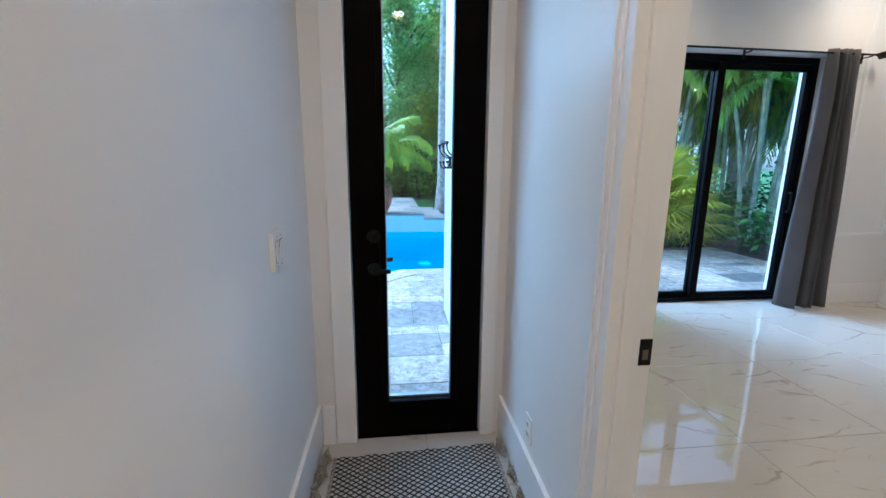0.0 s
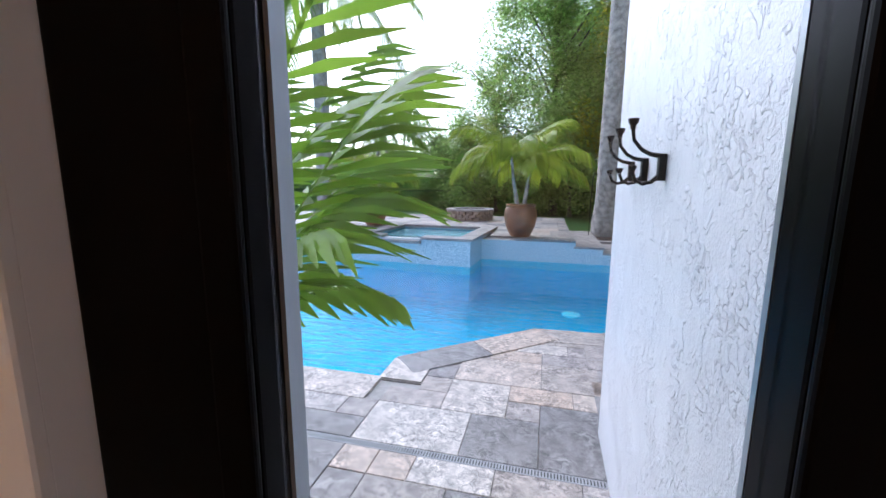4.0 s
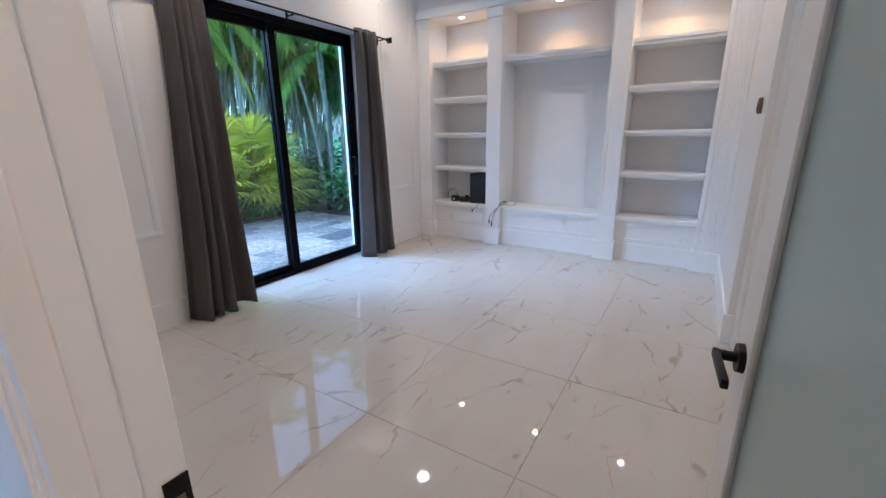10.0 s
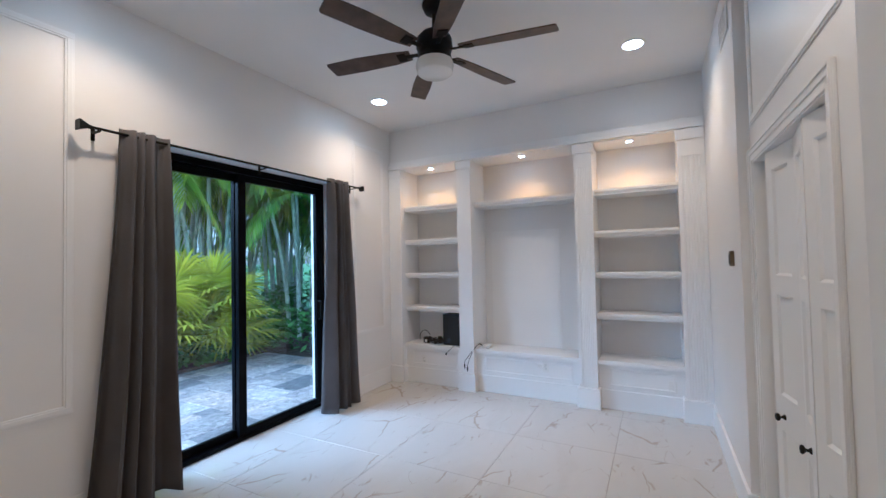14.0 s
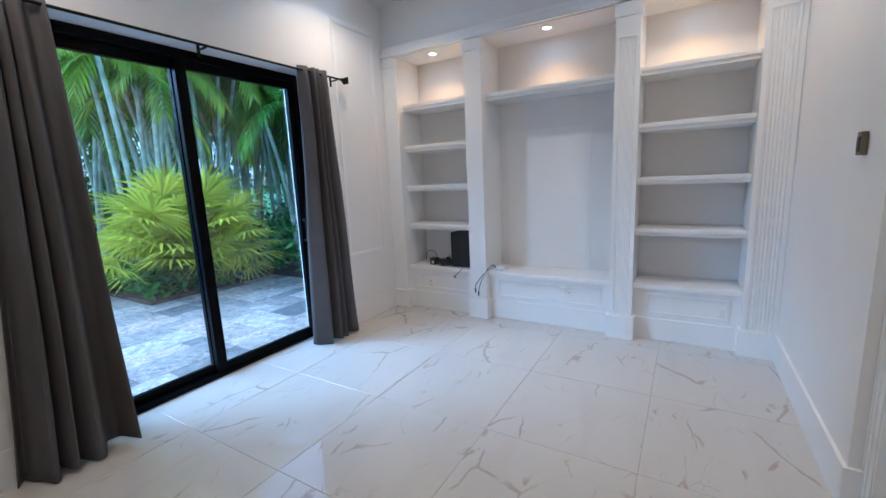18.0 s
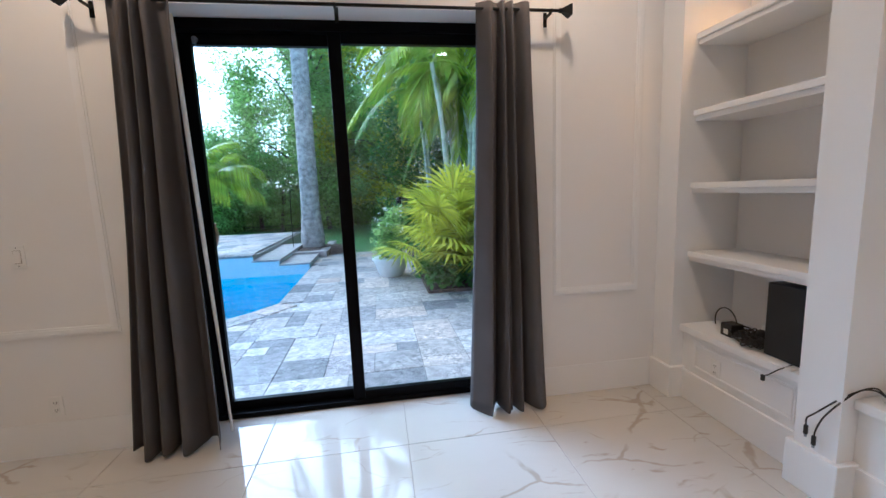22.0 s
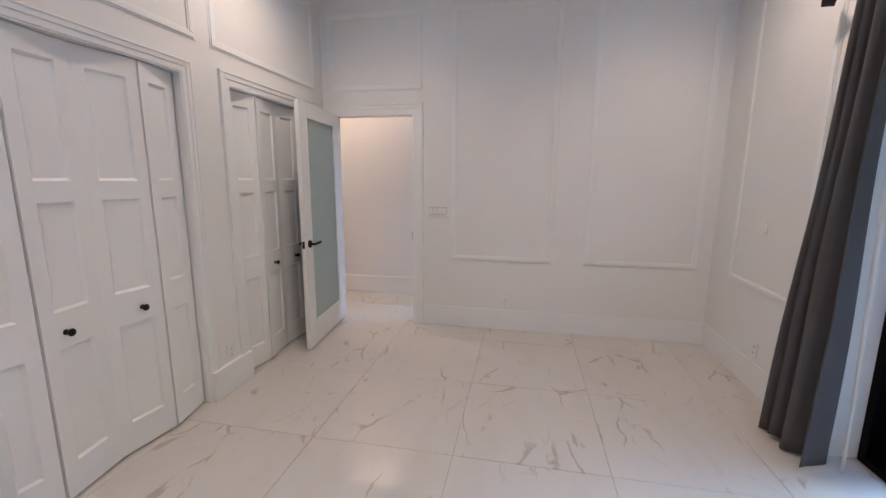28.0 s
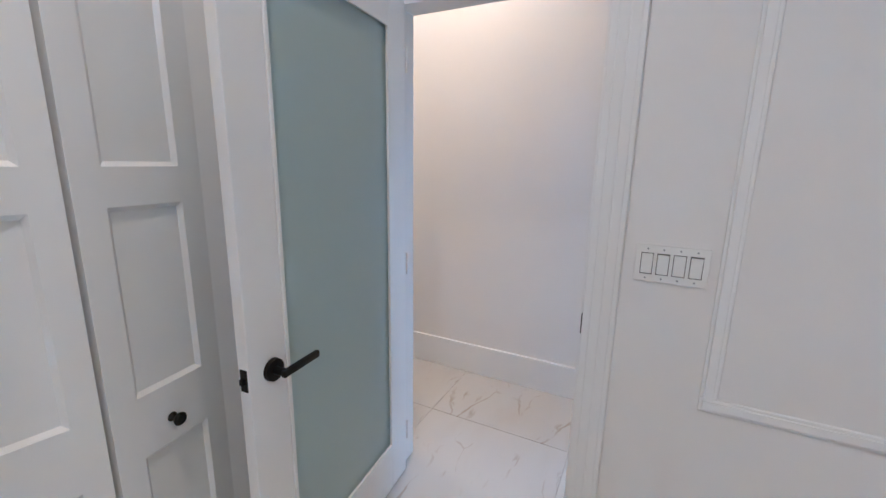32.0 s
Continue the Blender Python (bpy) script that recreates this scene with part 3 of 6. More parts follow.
hd = lever(bmesh.new(), 0.425, y0, 0.875, 1, -1, 0.075)
part("lever_handle", hd, IRON, d1, "matt black lever handle", True)
part("outer_lever", lever(bmesh.new(), 0.425, y1, 0.90, 1, 1, 0.085), IRON, d1, "matt black outer lever handle", True)
db = tube(bmesh.new(), (0.425, y0, 1.03), (0.425, y0 - 0.014, 1.03), 0.032, 0.030, 20)
box(db, 0.418, y0 - 0.03, 1.008, 0.432, y0 - 0.012, 1.052, 0.003)
part("deadbolt", db, IRON, d1, "matt black deadbolt with a thumb turn", True)
structure("door_sill", boxes((GX0 - 0.03, 2.455, -0.02, GX1 + 0.03, 2.62, 0.004)), WOODDARK, "dark threshold under the garden door", "threshold")

# ---- sliding glass door ----
w1 = root("window_1", (3.61, 4.35, 0), "two-panel sliding glass door in a black frame", "sliding door", kind="structure")
fa, fb = 4.31, 4.42
part("frame", boxes((SX0, fa, 0.0, SX0 + 0.05, fb, SZ), (SX1 - 0.05, fa, 0.0, SX1, fb, SZ), (SX0 + 0.05, fa, SZ - 0.06, SX1 - 0.05, fb, SZ), (SX0 + 0.05, fa, 0.0, SX1 - 0.05, fb, 0.035), bevel=0.003), BLACK, w1)
for xa, xb, ya in ((SX0 + 0.052, 3.575, 4.37), (3.535, SX1 - 0.052, 4.32)):
    la = 0.062 if ya > 4.34 else 0.075
    ra = 0.045 if ya > 4.34 else 0.055
    sash = part("sash", boxes((xa, ya, 0.036, xa + la, ya + 0.042, SZ - 0.061), (xb - ra, ya, 0.036, xb, ya + 0.042, SZ - 0.061), (xa + la, ya, 0.036, xb - ra, ya + 0.042, 0.092), (xa + la, ya, SZ - 0.125, xb - ra, ya + 0.042, SZ - 0.061), bevel=0.003), BLACK, w1)
    g = part("pane", boxes((xa + la, ya + 0.018, 0.092, xb - ra, ya + 0.024, SZ - 0.125)), GLASS, sash, "clear glass pane")
    g.visible_shadow = False
hx = SX1 - 0.085
hb = bmesh.new()
sweep(hb, ((hx, 4.32, 0.93), (hx, 4.285, 0.93), (hx, 4.28, 0.95), (hx, 4.28, 1.10), (hx, 4.285, 1.12), (hx, 4.32, 1.12)), 0.009, 8)
part("pull_handle", hb, IRON, w1, "black D-shaped pull handle", True)
lk = tube(bmesh.new(), (2.80, 4.365, 2.29), (2.80, 4.35, 2.29), 0.016, None, 14)
box(lk, 2.79, 4.34, 2.262, 2.81, 4.352, 2.30, 0.003)
part("latch", lk, GREYMETAL, w1, "small grey latch at the top corner", True)
structure("window_sill", boxes((SX0, fb, -0.05, SX1, OUT + 0.06, -0.005)), BLACK, "black track in front of the sliding door", "threshold")

# ---- curtains on their rod ----
RY, RZ = 4.055, 2.368
rod = root("curtain_rod", (3.61, RY, RZ), "thin black metal curtain rod with square finials", "curtain rod")
part("rod", tube(bmesh.new(), (2.36, RY, RZ), (4.87, RY, RZ), 0.0085, None, 14), IRON, rod, smooth=True)
for x, s in ((2.36, -1), (4.87, 1)):
    fn = tube(bmesh.new(), (x - s * 0.02, RY, RZ), (x, RY, RZ), 0.013, None, 12)
    bmesh.ops.create_cone(fn, cap_ends=True, segments=4, radius1=0.016, radius2=0.042, depth=0.045, matrix=Matrix.Translation((x + s * 0.02, RY, RZ)) @ pose(0, 0, 0, 0, 90 * s, 0) @ pose(0, 0, 0, 0, 0, 45))
    box(fn, x + s * 0.040, RY - 0.030, RZ - 0.030, x + s * 0.048, RY + 0.030, RZ + 0.030, 0.003)
    part("finial", fn, IRON, rod, "square flared finial")
for x in (2.42, 3.61, 4.80):
    br = boxes((x - 0.008, RY, RZ - 0.018, x + 0.008, NY, RZ - 0.009), (x - 0.011, NY - 0.005, RZ - 0.06, x + 0.011, NY, RZ + 0.02), bevel=0.002)
    sweep(br, ((x, RY + 0.016, RZ + 0.004), (x, RY + 0.014, RZ - 0.010), (x, RY, RZ - 0.015), (x, RY - 0.014, RZ - 0.010), (x, RY - 0.016, RZ + 0.004)), 0.004, 6)
    part("bracket", br, IRON, rod, "black wall bracket")


def curtain(name_seed, xt0, xt1, xb0, xb1, z0, folds, flare):
    """A gathered cloth panel: deep folds that run from the rod to the hem, wider at the foot."""
    rnd = random.Random(name_seed)
    ph = [rnd.uniform(-0.5, 0.5) for _ in range(folds + 2)]
    rows, cols = 36, folds * 24
    bm = bmesh.new()
    top = RZ + 0.035
    grid = []
    for r in range(rows + 1):
        v = r / rows
        z = top + (z0 - top) * v
        line = []
        for c in range(cols + 1):
            u = c / cols
            k = u * folds
            i = int(min(k, folds - 1e-6))
            a = 2 * math.pi * (k + 0.30 * math.sin(2 * math.pi * u * 1.3 + name_seed) + 0.16 * ph[i] * v)
            ease = v ** 1.4
            x = (xt0 + (xt1 - xt0) * u) * (1 - ease) + (xb0 + (xb1 - xb0) * u) * ease
            amp = 0.022 + flare * v ** 0.8 * (0.8 + 0.35 * ph[i])
            fold = math.sin(a) + 0.28 * math.sin(2 * a + 1.0 + 2 * ph[i])
            pinch = min(1.0, abs(z - RZ) / 0.05) if z > RZ - 0.05 else 1.0
            y = RY + amp * fold * (0.55 + 0.45 * pinch) - 0.012 * v + 0.006 * math.sin(9 * v + 5 * u + name_seed)
            x += 0.010 * math.cos(a) * (0.5 + v)
            zz = z + (0.012 * math.sin(a * 0.5 + name_seed) if r == rows else 0)
            line.append(bm.verts.new((x, min(y, NY - 0.012), max(zz, 0.012))))
        grid.append(line)
    for r in range(rows):
        for c in range(cols):
            bm.faces.new((grid[r][c], grid[r][c + 1], grid[r + 1][c + 1], grid[r + 1][c]))
    return bm


def hang(seed, *args):
    r = root("curtain", ((args[2] + args[3]) / 2, RY, args[4]), "dark grey floor-length curtain gathered in deep folds", "curtain", "curtains at the sliding door")
    cloth = part("cloth", curtain(seed, *args), CURTAIN, r, smooth=True)
    md = cloth.modifiers.new("thickness", "SOLIDIFY")
    md.thickness = 0.004
    return r


hang(3, 2.52, 2.82, 2.33, 2.845, 0.02, 4, 0.072)
hang(8, 4.37, 4.665, 4.27, 4.73, 0.02, 4, 0.066)
ln = root("curtain_lining", (2.80, 4.11, 0.03), "white curtain lining showing at the inner edge", "curtain lining")
lb = bmesh.new()
prev = None
for r in range(25):
    v = r / 24
    z = 2.33 + (0.03 - 2.33) * v
    a = lb.verts.new((2.785 + 0.05 * v, 4.105 - 0.01 * math.sin(5 * v), z))
    b = lb.verts.new((2.797 + 0.052 * v, 4.122, z))
    if prev:
        lb.faces.new((prev[0], prev[1], b, a))
    prev = (a, b)
lo = part("cloth", lb, LINING, ln, smooth=True)
lo.modifiers.new("thickness", "SOLIDIFY").thickness = 0.003

# ---- ceiling fan ----
FX, FY = 3.53, 2.335
fan = root("ceiling_fan", (FX, FY, CZ), "six-blade ceiling fan, dark wood blades, opal lamp bowl", "ceiling fan")
part("canopy", lathe_down(FX, FY, CZ, ((0.075, 0.0), (0.078, 0.02), (0.06, 0.06), (0.02, 0.075))), IRON, fan, "dark bronze canopy", True)
part("down_rod", tube(bmesh.new(), (FX, FY, CZ - 0.07), (FX, FY, CZ - 0.20), 0.014), IRON, fan, smooth=True)
part("motor_housing", lathe_down(FX, FY, CZ - 0.19, ((0.03, 0.0), (0.085, 0.015), (0.115, 0.05), (0.12, 0.11), (0.105, 0.15), (0.11, 0.17), (0.115, 0.20)), 32), IRON, fan, "dark bronze motor housing", True)
part("lamp_bowl", lathe_down(FX, FY, CZ - 0.388, ((0.118, 0.0), (0.124, 0.03), (0.116, 0.075), (0.10, 0.088), (0.0, 0.095)), 32), OPAL, fan, "opal glass lamp bowl, unlit", True)
for k in range(6):
    a = radians(39.3 + 60 * k)
    m = Matrix.Translation((FX, FY, CZ - 0.315)) @ Matrix.Rotation(a, 4, "Z")
    bl = bmesh.new()
    outline = ((0.17, -0.045), (0.30, -0.062), (0.55, -0.070), (0.765, -0.068), (0.775, -0.055), (0.785, 0.045), (0.78, 0.06), (0.55, 0.068), (0.30, 0.055), (0.17, 0.04))
    tilt = Matrix.Rotation(radians(12), 4, "X")
    up = [bl.verts.new(m @ tilt @ Vector((x, y, 0.004))) for x, y in outline]
    dn = [bl.verts.new(m @ tilt @ Vector((x, y, -0.004))) for x, y in outline]
    bl.faces.new(up)
    bl.faces.new(dn[::-1])
    for i in range(len(up)):
        j = (i + 1) % len(up)
        bl.faces.new((up[i], dn[i], dn[j], up[j]))
    blade = part("blade", bl, BLADE, fan)
    arm = boxes((0.09, -0.014, -0.012, 0.26, 0.014, -0.004), (0.20, -0.035, -0.012, 0.26, 0.035, -0.005), bevel=0.003)
    arm.transform(m @ tilt)
    part("blade_arm", arm, IRON, blade, "dark bronze blade arm")

# ---- closets with folding doors ----
def fold_leaf(width, m0, m1):
    """One leaf of a folding door, hinge edge at x = 0, front at y = 0: a moulded skin with three sunk panels on a flat core."""
    bm = bmesh.new()
    st, z0, z1 = 0.062, 0.012, 2.022
    w = width - m1
    box(bm, m0, -0.032, z0, w, -0.012, z1)
    for x in (m0, w):
        bm.faces.new([bm.verts.new(p) for p in ((x, -0.012, z0), (x, 0, z0), (x, 0, z1), (x, -0.012, z1))])
    for z in (z0, z1):
        bm.faces.new([bm.verts.new(p) for p in ((m0, -0.012, z), (w, -0.012, z), (w, 0, z), (m0, 0, z))])
    xs, zs = (m0, st, w - st, w), (z0, 0.17, 0.70, 0.865, 1.335, 1.425, 1.93, z1)
    d, e = 0.010, 0.011
    for i in range(3):
        for k in range(7):
            p0, p1, q0, q1 = xs[i], xs[i + 1], zs[k], zs[k + 1]
            ring0 = [bm.verts.new(p) for p in ((p0, 0, q0), (p1, 0, q0), (p1, 0, q1), (p0, 0, q1))]
            if i != 1 or k % 2 == 0:
                bm.faces.new(ring0)
                continue
            ring1 = [bm.verts.new(p) for p in ((p0 + e, -d, q0 + e), (p1 - e, -d, q0 + e), (p1 - e, -d, q1 - e), (p0 + e, -d, q1 - e))]
            for j in range(4):
                bm.faces.new((ring0[j], ring0[(j + 1) % 4], ring1[(j + 1) % 4], ring1[j]))
            bm.faces.new(ring1)
    bmesh.ops.remove_doubles(bm, verts=bm.verts[:], dist=1e-5)
    return bm


def knob(parent, m):
    bm = bmesh.new()
    lathe(bm, ((0.013, 0.0), (0.012, 0.004), (0.006, 0.010), (0.006, 0.018), (0.016, 0.024), (0.018, 0.030), (0.013, 0.036), (0.0, 0.038)), 18, m @ pose(0, 0, 0, -90, 0, 0))
    return part("knob", bm, IRON, parent, "round matt black knob", True)


def bifold(xa, fold, xb, poke, reach, group):
    """A pair of leaves hinged to each other: xa at the jamb, fold where they are hinged, xb where the pair ends; the fold stands out by poke."""
    back = SY - 0.045
    r = root("bifold_door", (fold, back, 0), "white three-panel folding closet door, slightly ajar", "closet door", group)
    s = 1 if xb > xa else -1
    for k, (px, py, qx, qy) in enumerate(((xa, back, fold, back + poke), (fold, back + poke, xb, back))):
        if s < 0:
            px, py, qx, qy = qx, qy, px, py
        width = math.hypot(qx - px, qy - py)
        m = pose(px, py, 0, 0, 0, math.degrees(math.atan2(qy - py, qx - px)))
        open_side = (k == 0) == (s > 0)
        bm = fold_leaf(width, -0.002 if open_side else 0.007, 0.007 if open_side else -0.002)
        bm.transform(m)
        lf = part("leaf", bm, TRIM, r)
        if k == 1:
            knob(lf, m @ pose(reach if s > 0 else width - reach, 0, 0.768))
    return r


bifold(C1A + 0.018, 3.131, 3.428, 0.045, 0.118, "closet doors")
bifold(C1B - 0.018, 3.722, 3.429, 0.040, 0.105, "closet doors")
bifold(C2B - 0.018, 2.205, 1.895, 0.045, 0.150, "closet doors")
bifold(C2A + 0.018, 1.620, 1.894, 0.020, 0.110, "closet doors")
for a, b in ((C1A, C1B), (C2A, C2B)):
    structure("door_jamb", boxes((a - 0.002, SY - 0.11, 0, a + 0.008, SY + 0.004, CLZ), (b - 0.008, SY - 0.11, 0, b + 0.002, SY + 0.004, CLZ), (a + 0.008, SY - 0.11, CLZ - 0.008, b - 0.008, SY + 0.004, CLZ + 0.002)), TRIM, "white painted closet jamb", "door frame")

# ---- open room door with a frosted pane ----
dl = root("door_leaf", (1.165, 0.72, 0), "white door with one tall frosted pane, standing open", "door")
LW, LT = 0.835, 0.035
LM = pose(1.168, 0.717, 0, 0, 0, 4.9)


def leaf_part(name, bm, mat, label="", parent=None, smooth=False):
    bm.transform(LM)
    return part(name, bm, mat, parent or dl, label, smooth)


for x0, x1 in ((0.0, 0.125), (LW - 0.125, LW)):
    leaf_part("stile", boxes((x0, 0, 0.012, x1, LT, 2.035), bevel=0.003), TRIM)
leaf_part("top_rail", boxes((0.125, 0, 1.925, LW - 0.125, LT, 2.035), bevel=0.003), TRIM)
leaf_part("bottom_rail", boxes((0.125, 0, 0.012, LW - 0.125, LT, 0.225), bevel=0.003), TRIM)
leaf_part("pane", boxes((0.12, 0.012, 0.22, LW - 0.12, 0.022, 1.93)), FROST, "pale green frosted glass")
for yy in (-0.004, LT - 0.004):
    a, b, c, d = 0.125, LW - 0.125, 0.225, 1.925
    leaf_part("glazing_bead", boxes((a, yy, c, a + 0.012, yy + 0.008, d), (b - 0.012, yy, c, b, yy + 0.008, d), (a + 0.012, yy, c, b - 0.012, yy + 0.008, c + 0.012), (a + 0.012, yy, d - 0.012, b - 0.012, yy + 0.008, d), bevel=0.002), TRIM)
leaf_part("lever_handle", lever(bmesh.new(), LW - 0.075, LT, 0.905, -1, 1, 0.125), IRON, "matt black lever handle", smooth=True)
leaf_part("lever_handle", lever(bmesh.new(), LW - 0.075, 0.0, 0.905, -1, -1, 0.125), IRON, "matt black lever handle", smooth=True)
leaf_part("latch_plate", boxes((LW - 0.001, 0.006, 0.875, LW + 0.0015, LT - 0.006, 0.935), (LW, 0.012, 0.897, LW + 0.011, LT - 0.012, 0.913), bevel=0.001), IRON, "black latch plate with its bolt")
for z in (0.22, 1.02, 1.83):
    hg = boxes((-0.012, 0.004, z - 0.045, 0.002, 0.034, z + 0.045))
    tube(hg, (-0.008, LT + 0.004, z - 0.046), (-0.008, LT + 0.004, z + 0.046), 0.006, None, 10)
    leaf_part("hinge", hg, TRIM, "white painted butt hinge", smooth=True)
sp = boxes((HX1 + 0.078, OP1 - 0.0185, 0.858, HX1 + 0.11, OP1 - 0.0145, 0.928), bevel=0.001)
st = root("strike_plate", (HX1 + 0.08, OP1 - 0.016, 0.893), "black strike plate let into the white jamb", "strike plate")
part("plate", sp, IRON, st)
part("slot", boxes((HX1 + 0.086, OP1 - 0.0190, 0.874, HX1 + 0.101, OP1 - 0.0183, 0.900)), BRASS, st, "open latch hole")

# ---- switches, outlets, thermostat, vent ----
def rot_to(axis, out):
    """Turns a plate drawn in x (width), z (height), standing out along -y, to a wall."""
    return {("y", -1): 0, ("y", 1): 180, ("x", 1): 90, ("x", -1): -90}[(axis, out)]


def switch_plate(x, y, z, axis, out, gangs, label):
    r = root("light_switch", (x, y, z), label, "light switch")
    m = pose(x, y, z, 0, 0, rot_to(axis, out))
    w = 0.07 + 0.046 * (gangs - 1)
    deep = 0.007 if gangs == 2 else 0.0
    pl = boxes((-w / 2, -0.006 - deep, -0.06, w / 2, 0, 0.06), bevel=0.002)
    pl.transform(m)
    part("plate", pl, PLASTIC, r)
    for g in range(gangs):
        c = (g - (gangs - 1) / 2) * 0.046
        fr = boxes((c - 0.018, -0.0070 - deep, -0.035, c + 0.018, -0.0058 - deep, 0.035))
        fr.transform(m)
        part("rocker_gap", fr, SLOT if gangs > 2 else GROUT, r)
        rk = boxes((c - 0.0162, -0.011, -0.0325, c + 0.0162, -0.006, 0.0325), bevel=0.002)
        rk.transform(m @ pose(0, -deep, 0, 5 if g % 2 else -5, 0, 0))
        part("rocker", rk, PLASTIC, r)
        for s in (-0.048, 0.048):
            sc = tube(bmesh.new(), (c, -0.0058 - deep, s), (c, -0.0072 - deep, s), 0.003, None, 8)
            sc.transform(m)
            part("screw", sc, GREYMETAL, r)
    return r


def outlet(x, y, z, axis, out, label="white duplex outlet with its wall plate"):
    r = root("wall_outlet", (x, y, z), label, "power outlet")
    m = pose(x, y, z, 0, 0, rot_to(axis, out))
    pl = boxes((-0.035, -0.006, -0.057, 0.035, 0, 0.057), bevel=0.002)
    pl.transform(m)
    part("plate", pl, PLASTIC, r)
    for s in (-0.021, 0.021):
        f = boxes((-0.016, -0.0085, s - 0.014, 0.016, -0.006, s + 0.014), bevel=0.003)
        f.transform(m)
        soc = part("socket", f, PLASTIC, r)
        sl = boxes((-0.008, -0.0092, s - 0.002, -0.005, -0.0083, s + 0.008), (0.005, -0.0092, s - 0.002, 0.008, -0.0083, s + 0.008), (-0.002, -0.0092, s - 0.010, 0.002, -0.0083, s - 0.006))
        sl.transform(m)
        part("slots", sl, SLOT, soc)
    return r


switch_plate(HX0, 1.925, 1.08, "x", 1, 2, "white two-gang rocker switch on the hall wall")
switch_plate(WX, 1.735, 1.138, "x", 1, 4, "white four-gang rocker switch beside the doorway")
switch_plate(1.90, NY, 1.13, "y", -1, 1, "white single rocker switch on the wall")
outlet(HX1, 2.02, 0.31, "x", -1)
outlet(WX, 2.395, 0.275, "x", 1)
outlet(2.66, SY, 0.262, "y", 1)
outlet(1.95, NY, 0.29, "y", -1)
outlet(EX + 0.085, 3.70, 0.29, "x", -1)
outlet(EX + 0.085, 2.18, 0.355, "x", -1)
bp = root("blank_plate", (EX + 0.085, 0.99, 0.28), "white blank wall plate on the base panel", "wall plate")
part("plate", boxes((EX + 0.079, 0.945, 0.225, EX + 0.085, 1.015, 0.335), bevel=0.002), PLASTIC, bp)
pg = root("plug_adapter", (EX + 0.07, 2.235, 0.355), "small white plug in the outlet", "plug")
part("body", boxes((EX + 0.040, 2.205, 0.345, EX + 0.074, 2.262, 0.385), bevel=0.004), PLASTIC, pg)
th = root("thermostat", (4.28, TY, 1.50), "small brown thermostat on the white wall", "thermostat")
part("body", boxes((4.25, TY, 1.455, 4.31, TY + 0.022, 1.55), bevel=0.005), BRASS, th)
part("face", boxes((4.262, TY + 0.0215, 1.47, 4.298, TY + 0.025, 1.53), bevel=0.001), BLKPLASTIC, th, "dark display")
vt = root("air_vent", (4.30, TY, 2.98), "white slatted air vent high on the wall", "air vent")
part("frame", boxes((4.13, TY, 2.88, 4.47, TY + 0.010, 2.90), (4.13, TY, 3.06, 4.47, TY + 0.010, 3.08), (4.13, TY, 2.90, 4.15, TY + 0.010, 3.06), (4.45, TY, 2.90, 4.47, TY + 0.010, 3.06), bevel=0.002), PLASTIC, vt)
part("backing", boxes((4.15, TY, 2.90, 4.45, TY + 0.002, 3.06)), SLOT, vt)
for i in range(8):
    part("slat", boxes((4.15, TY + 0.002, 2.906 + 0.019 * i, 4.45, TY + 0.008, 2.914 + 0.019 * i)), PLASTIC, vt)

# ---- clutter on the shelves ----
bxr = root("black_device", (5.83, 3.27, 0.485), "black upright electronic box on the lowest shelf", "electronic box")
part("body", boxes((5.69, 3.20, 0.487, 5.93, 3.45, 0.865), bevel=0.006), BLKPLASTIC, bxr)
part("foot", boxes((5.70, 3.21, 0.485, 5.92, 3.44, 0.489)), BLKPLASTIC, bxr)
rnd = random.Random(5)
ad = root("power_adapter", (5.76, 3.72, 0.485), "black power adapter with its prongs up", "power adapter")
part("body", boxes((5.71, 3.665, 0.485, 5.79, 3.745, 0.56), bevel=0.008), BLKPLASTIC, ad)
part("sticker", boxes((5.7095, 3.69, 0.50, 5.7102, 3.72, 0.53)), PLASTIC, ad, "pale label")
ad2 = root("power_adapter", (5.78, 3.55, 0.485), "black round power adapter", "power adapter")
part("body", lathe(bmesh.new(), ((0.03, 0.0), (0.034, 0.02), (0.030, 0.07), (0.012, 0.085)), 18, pose(5.78, 3.55, 0.487, 0, 12, 0)), BLKPLASTIC, ad2, smooth=True)
part("white_cap", lathe(bmesh.new(), ((0.014, 0.0), (0.013, 0.02), (0.0, 0.022)), 14, pose(5.795, 3.55, 0.568, 0, 12, 0)), PLASTIC, ad2, "white plug cap", True)


def eased(points, k=6):
    """A smooth run of places through the given ones."""
    p = [Vector(q) for q in points]
    out = []
    for i in range(len(p) - 1):
        a, b, c, d = p[max(i - 1, 0)], p[i], p[i + 1], p[min(i + 2, len(p) - 1)]
        for j in range(k):
            t = j / k
            out.append(0.5 * (2 * b + (c - a) * t + (2 * a - 5 * b + 4 * c - d) * t * t + (3 * b - a - 3 * c + d) * t ** 3))
    return out + [p[-1]]


def coil(cx, cy, z, r, turns, seed):
    q = random.Random(seed)
    pts = []
    for i in range(int(turns * 14) + 1):
        a = i / 14 * 2 * math.pi
        rr = r * (0.75 + 0.25 * math.sin(a * 0.37 + seed)) + q.uniform(-0.004, 0.004)
        pts.append((cx + rr * math.cos(a) * 0.8, cy + rr * math.sin(a), z + 0.005 + 0.018 * (1 + math.sin(a * 1.7 + seed)) + 0.0016 * i / 6))
    return pts


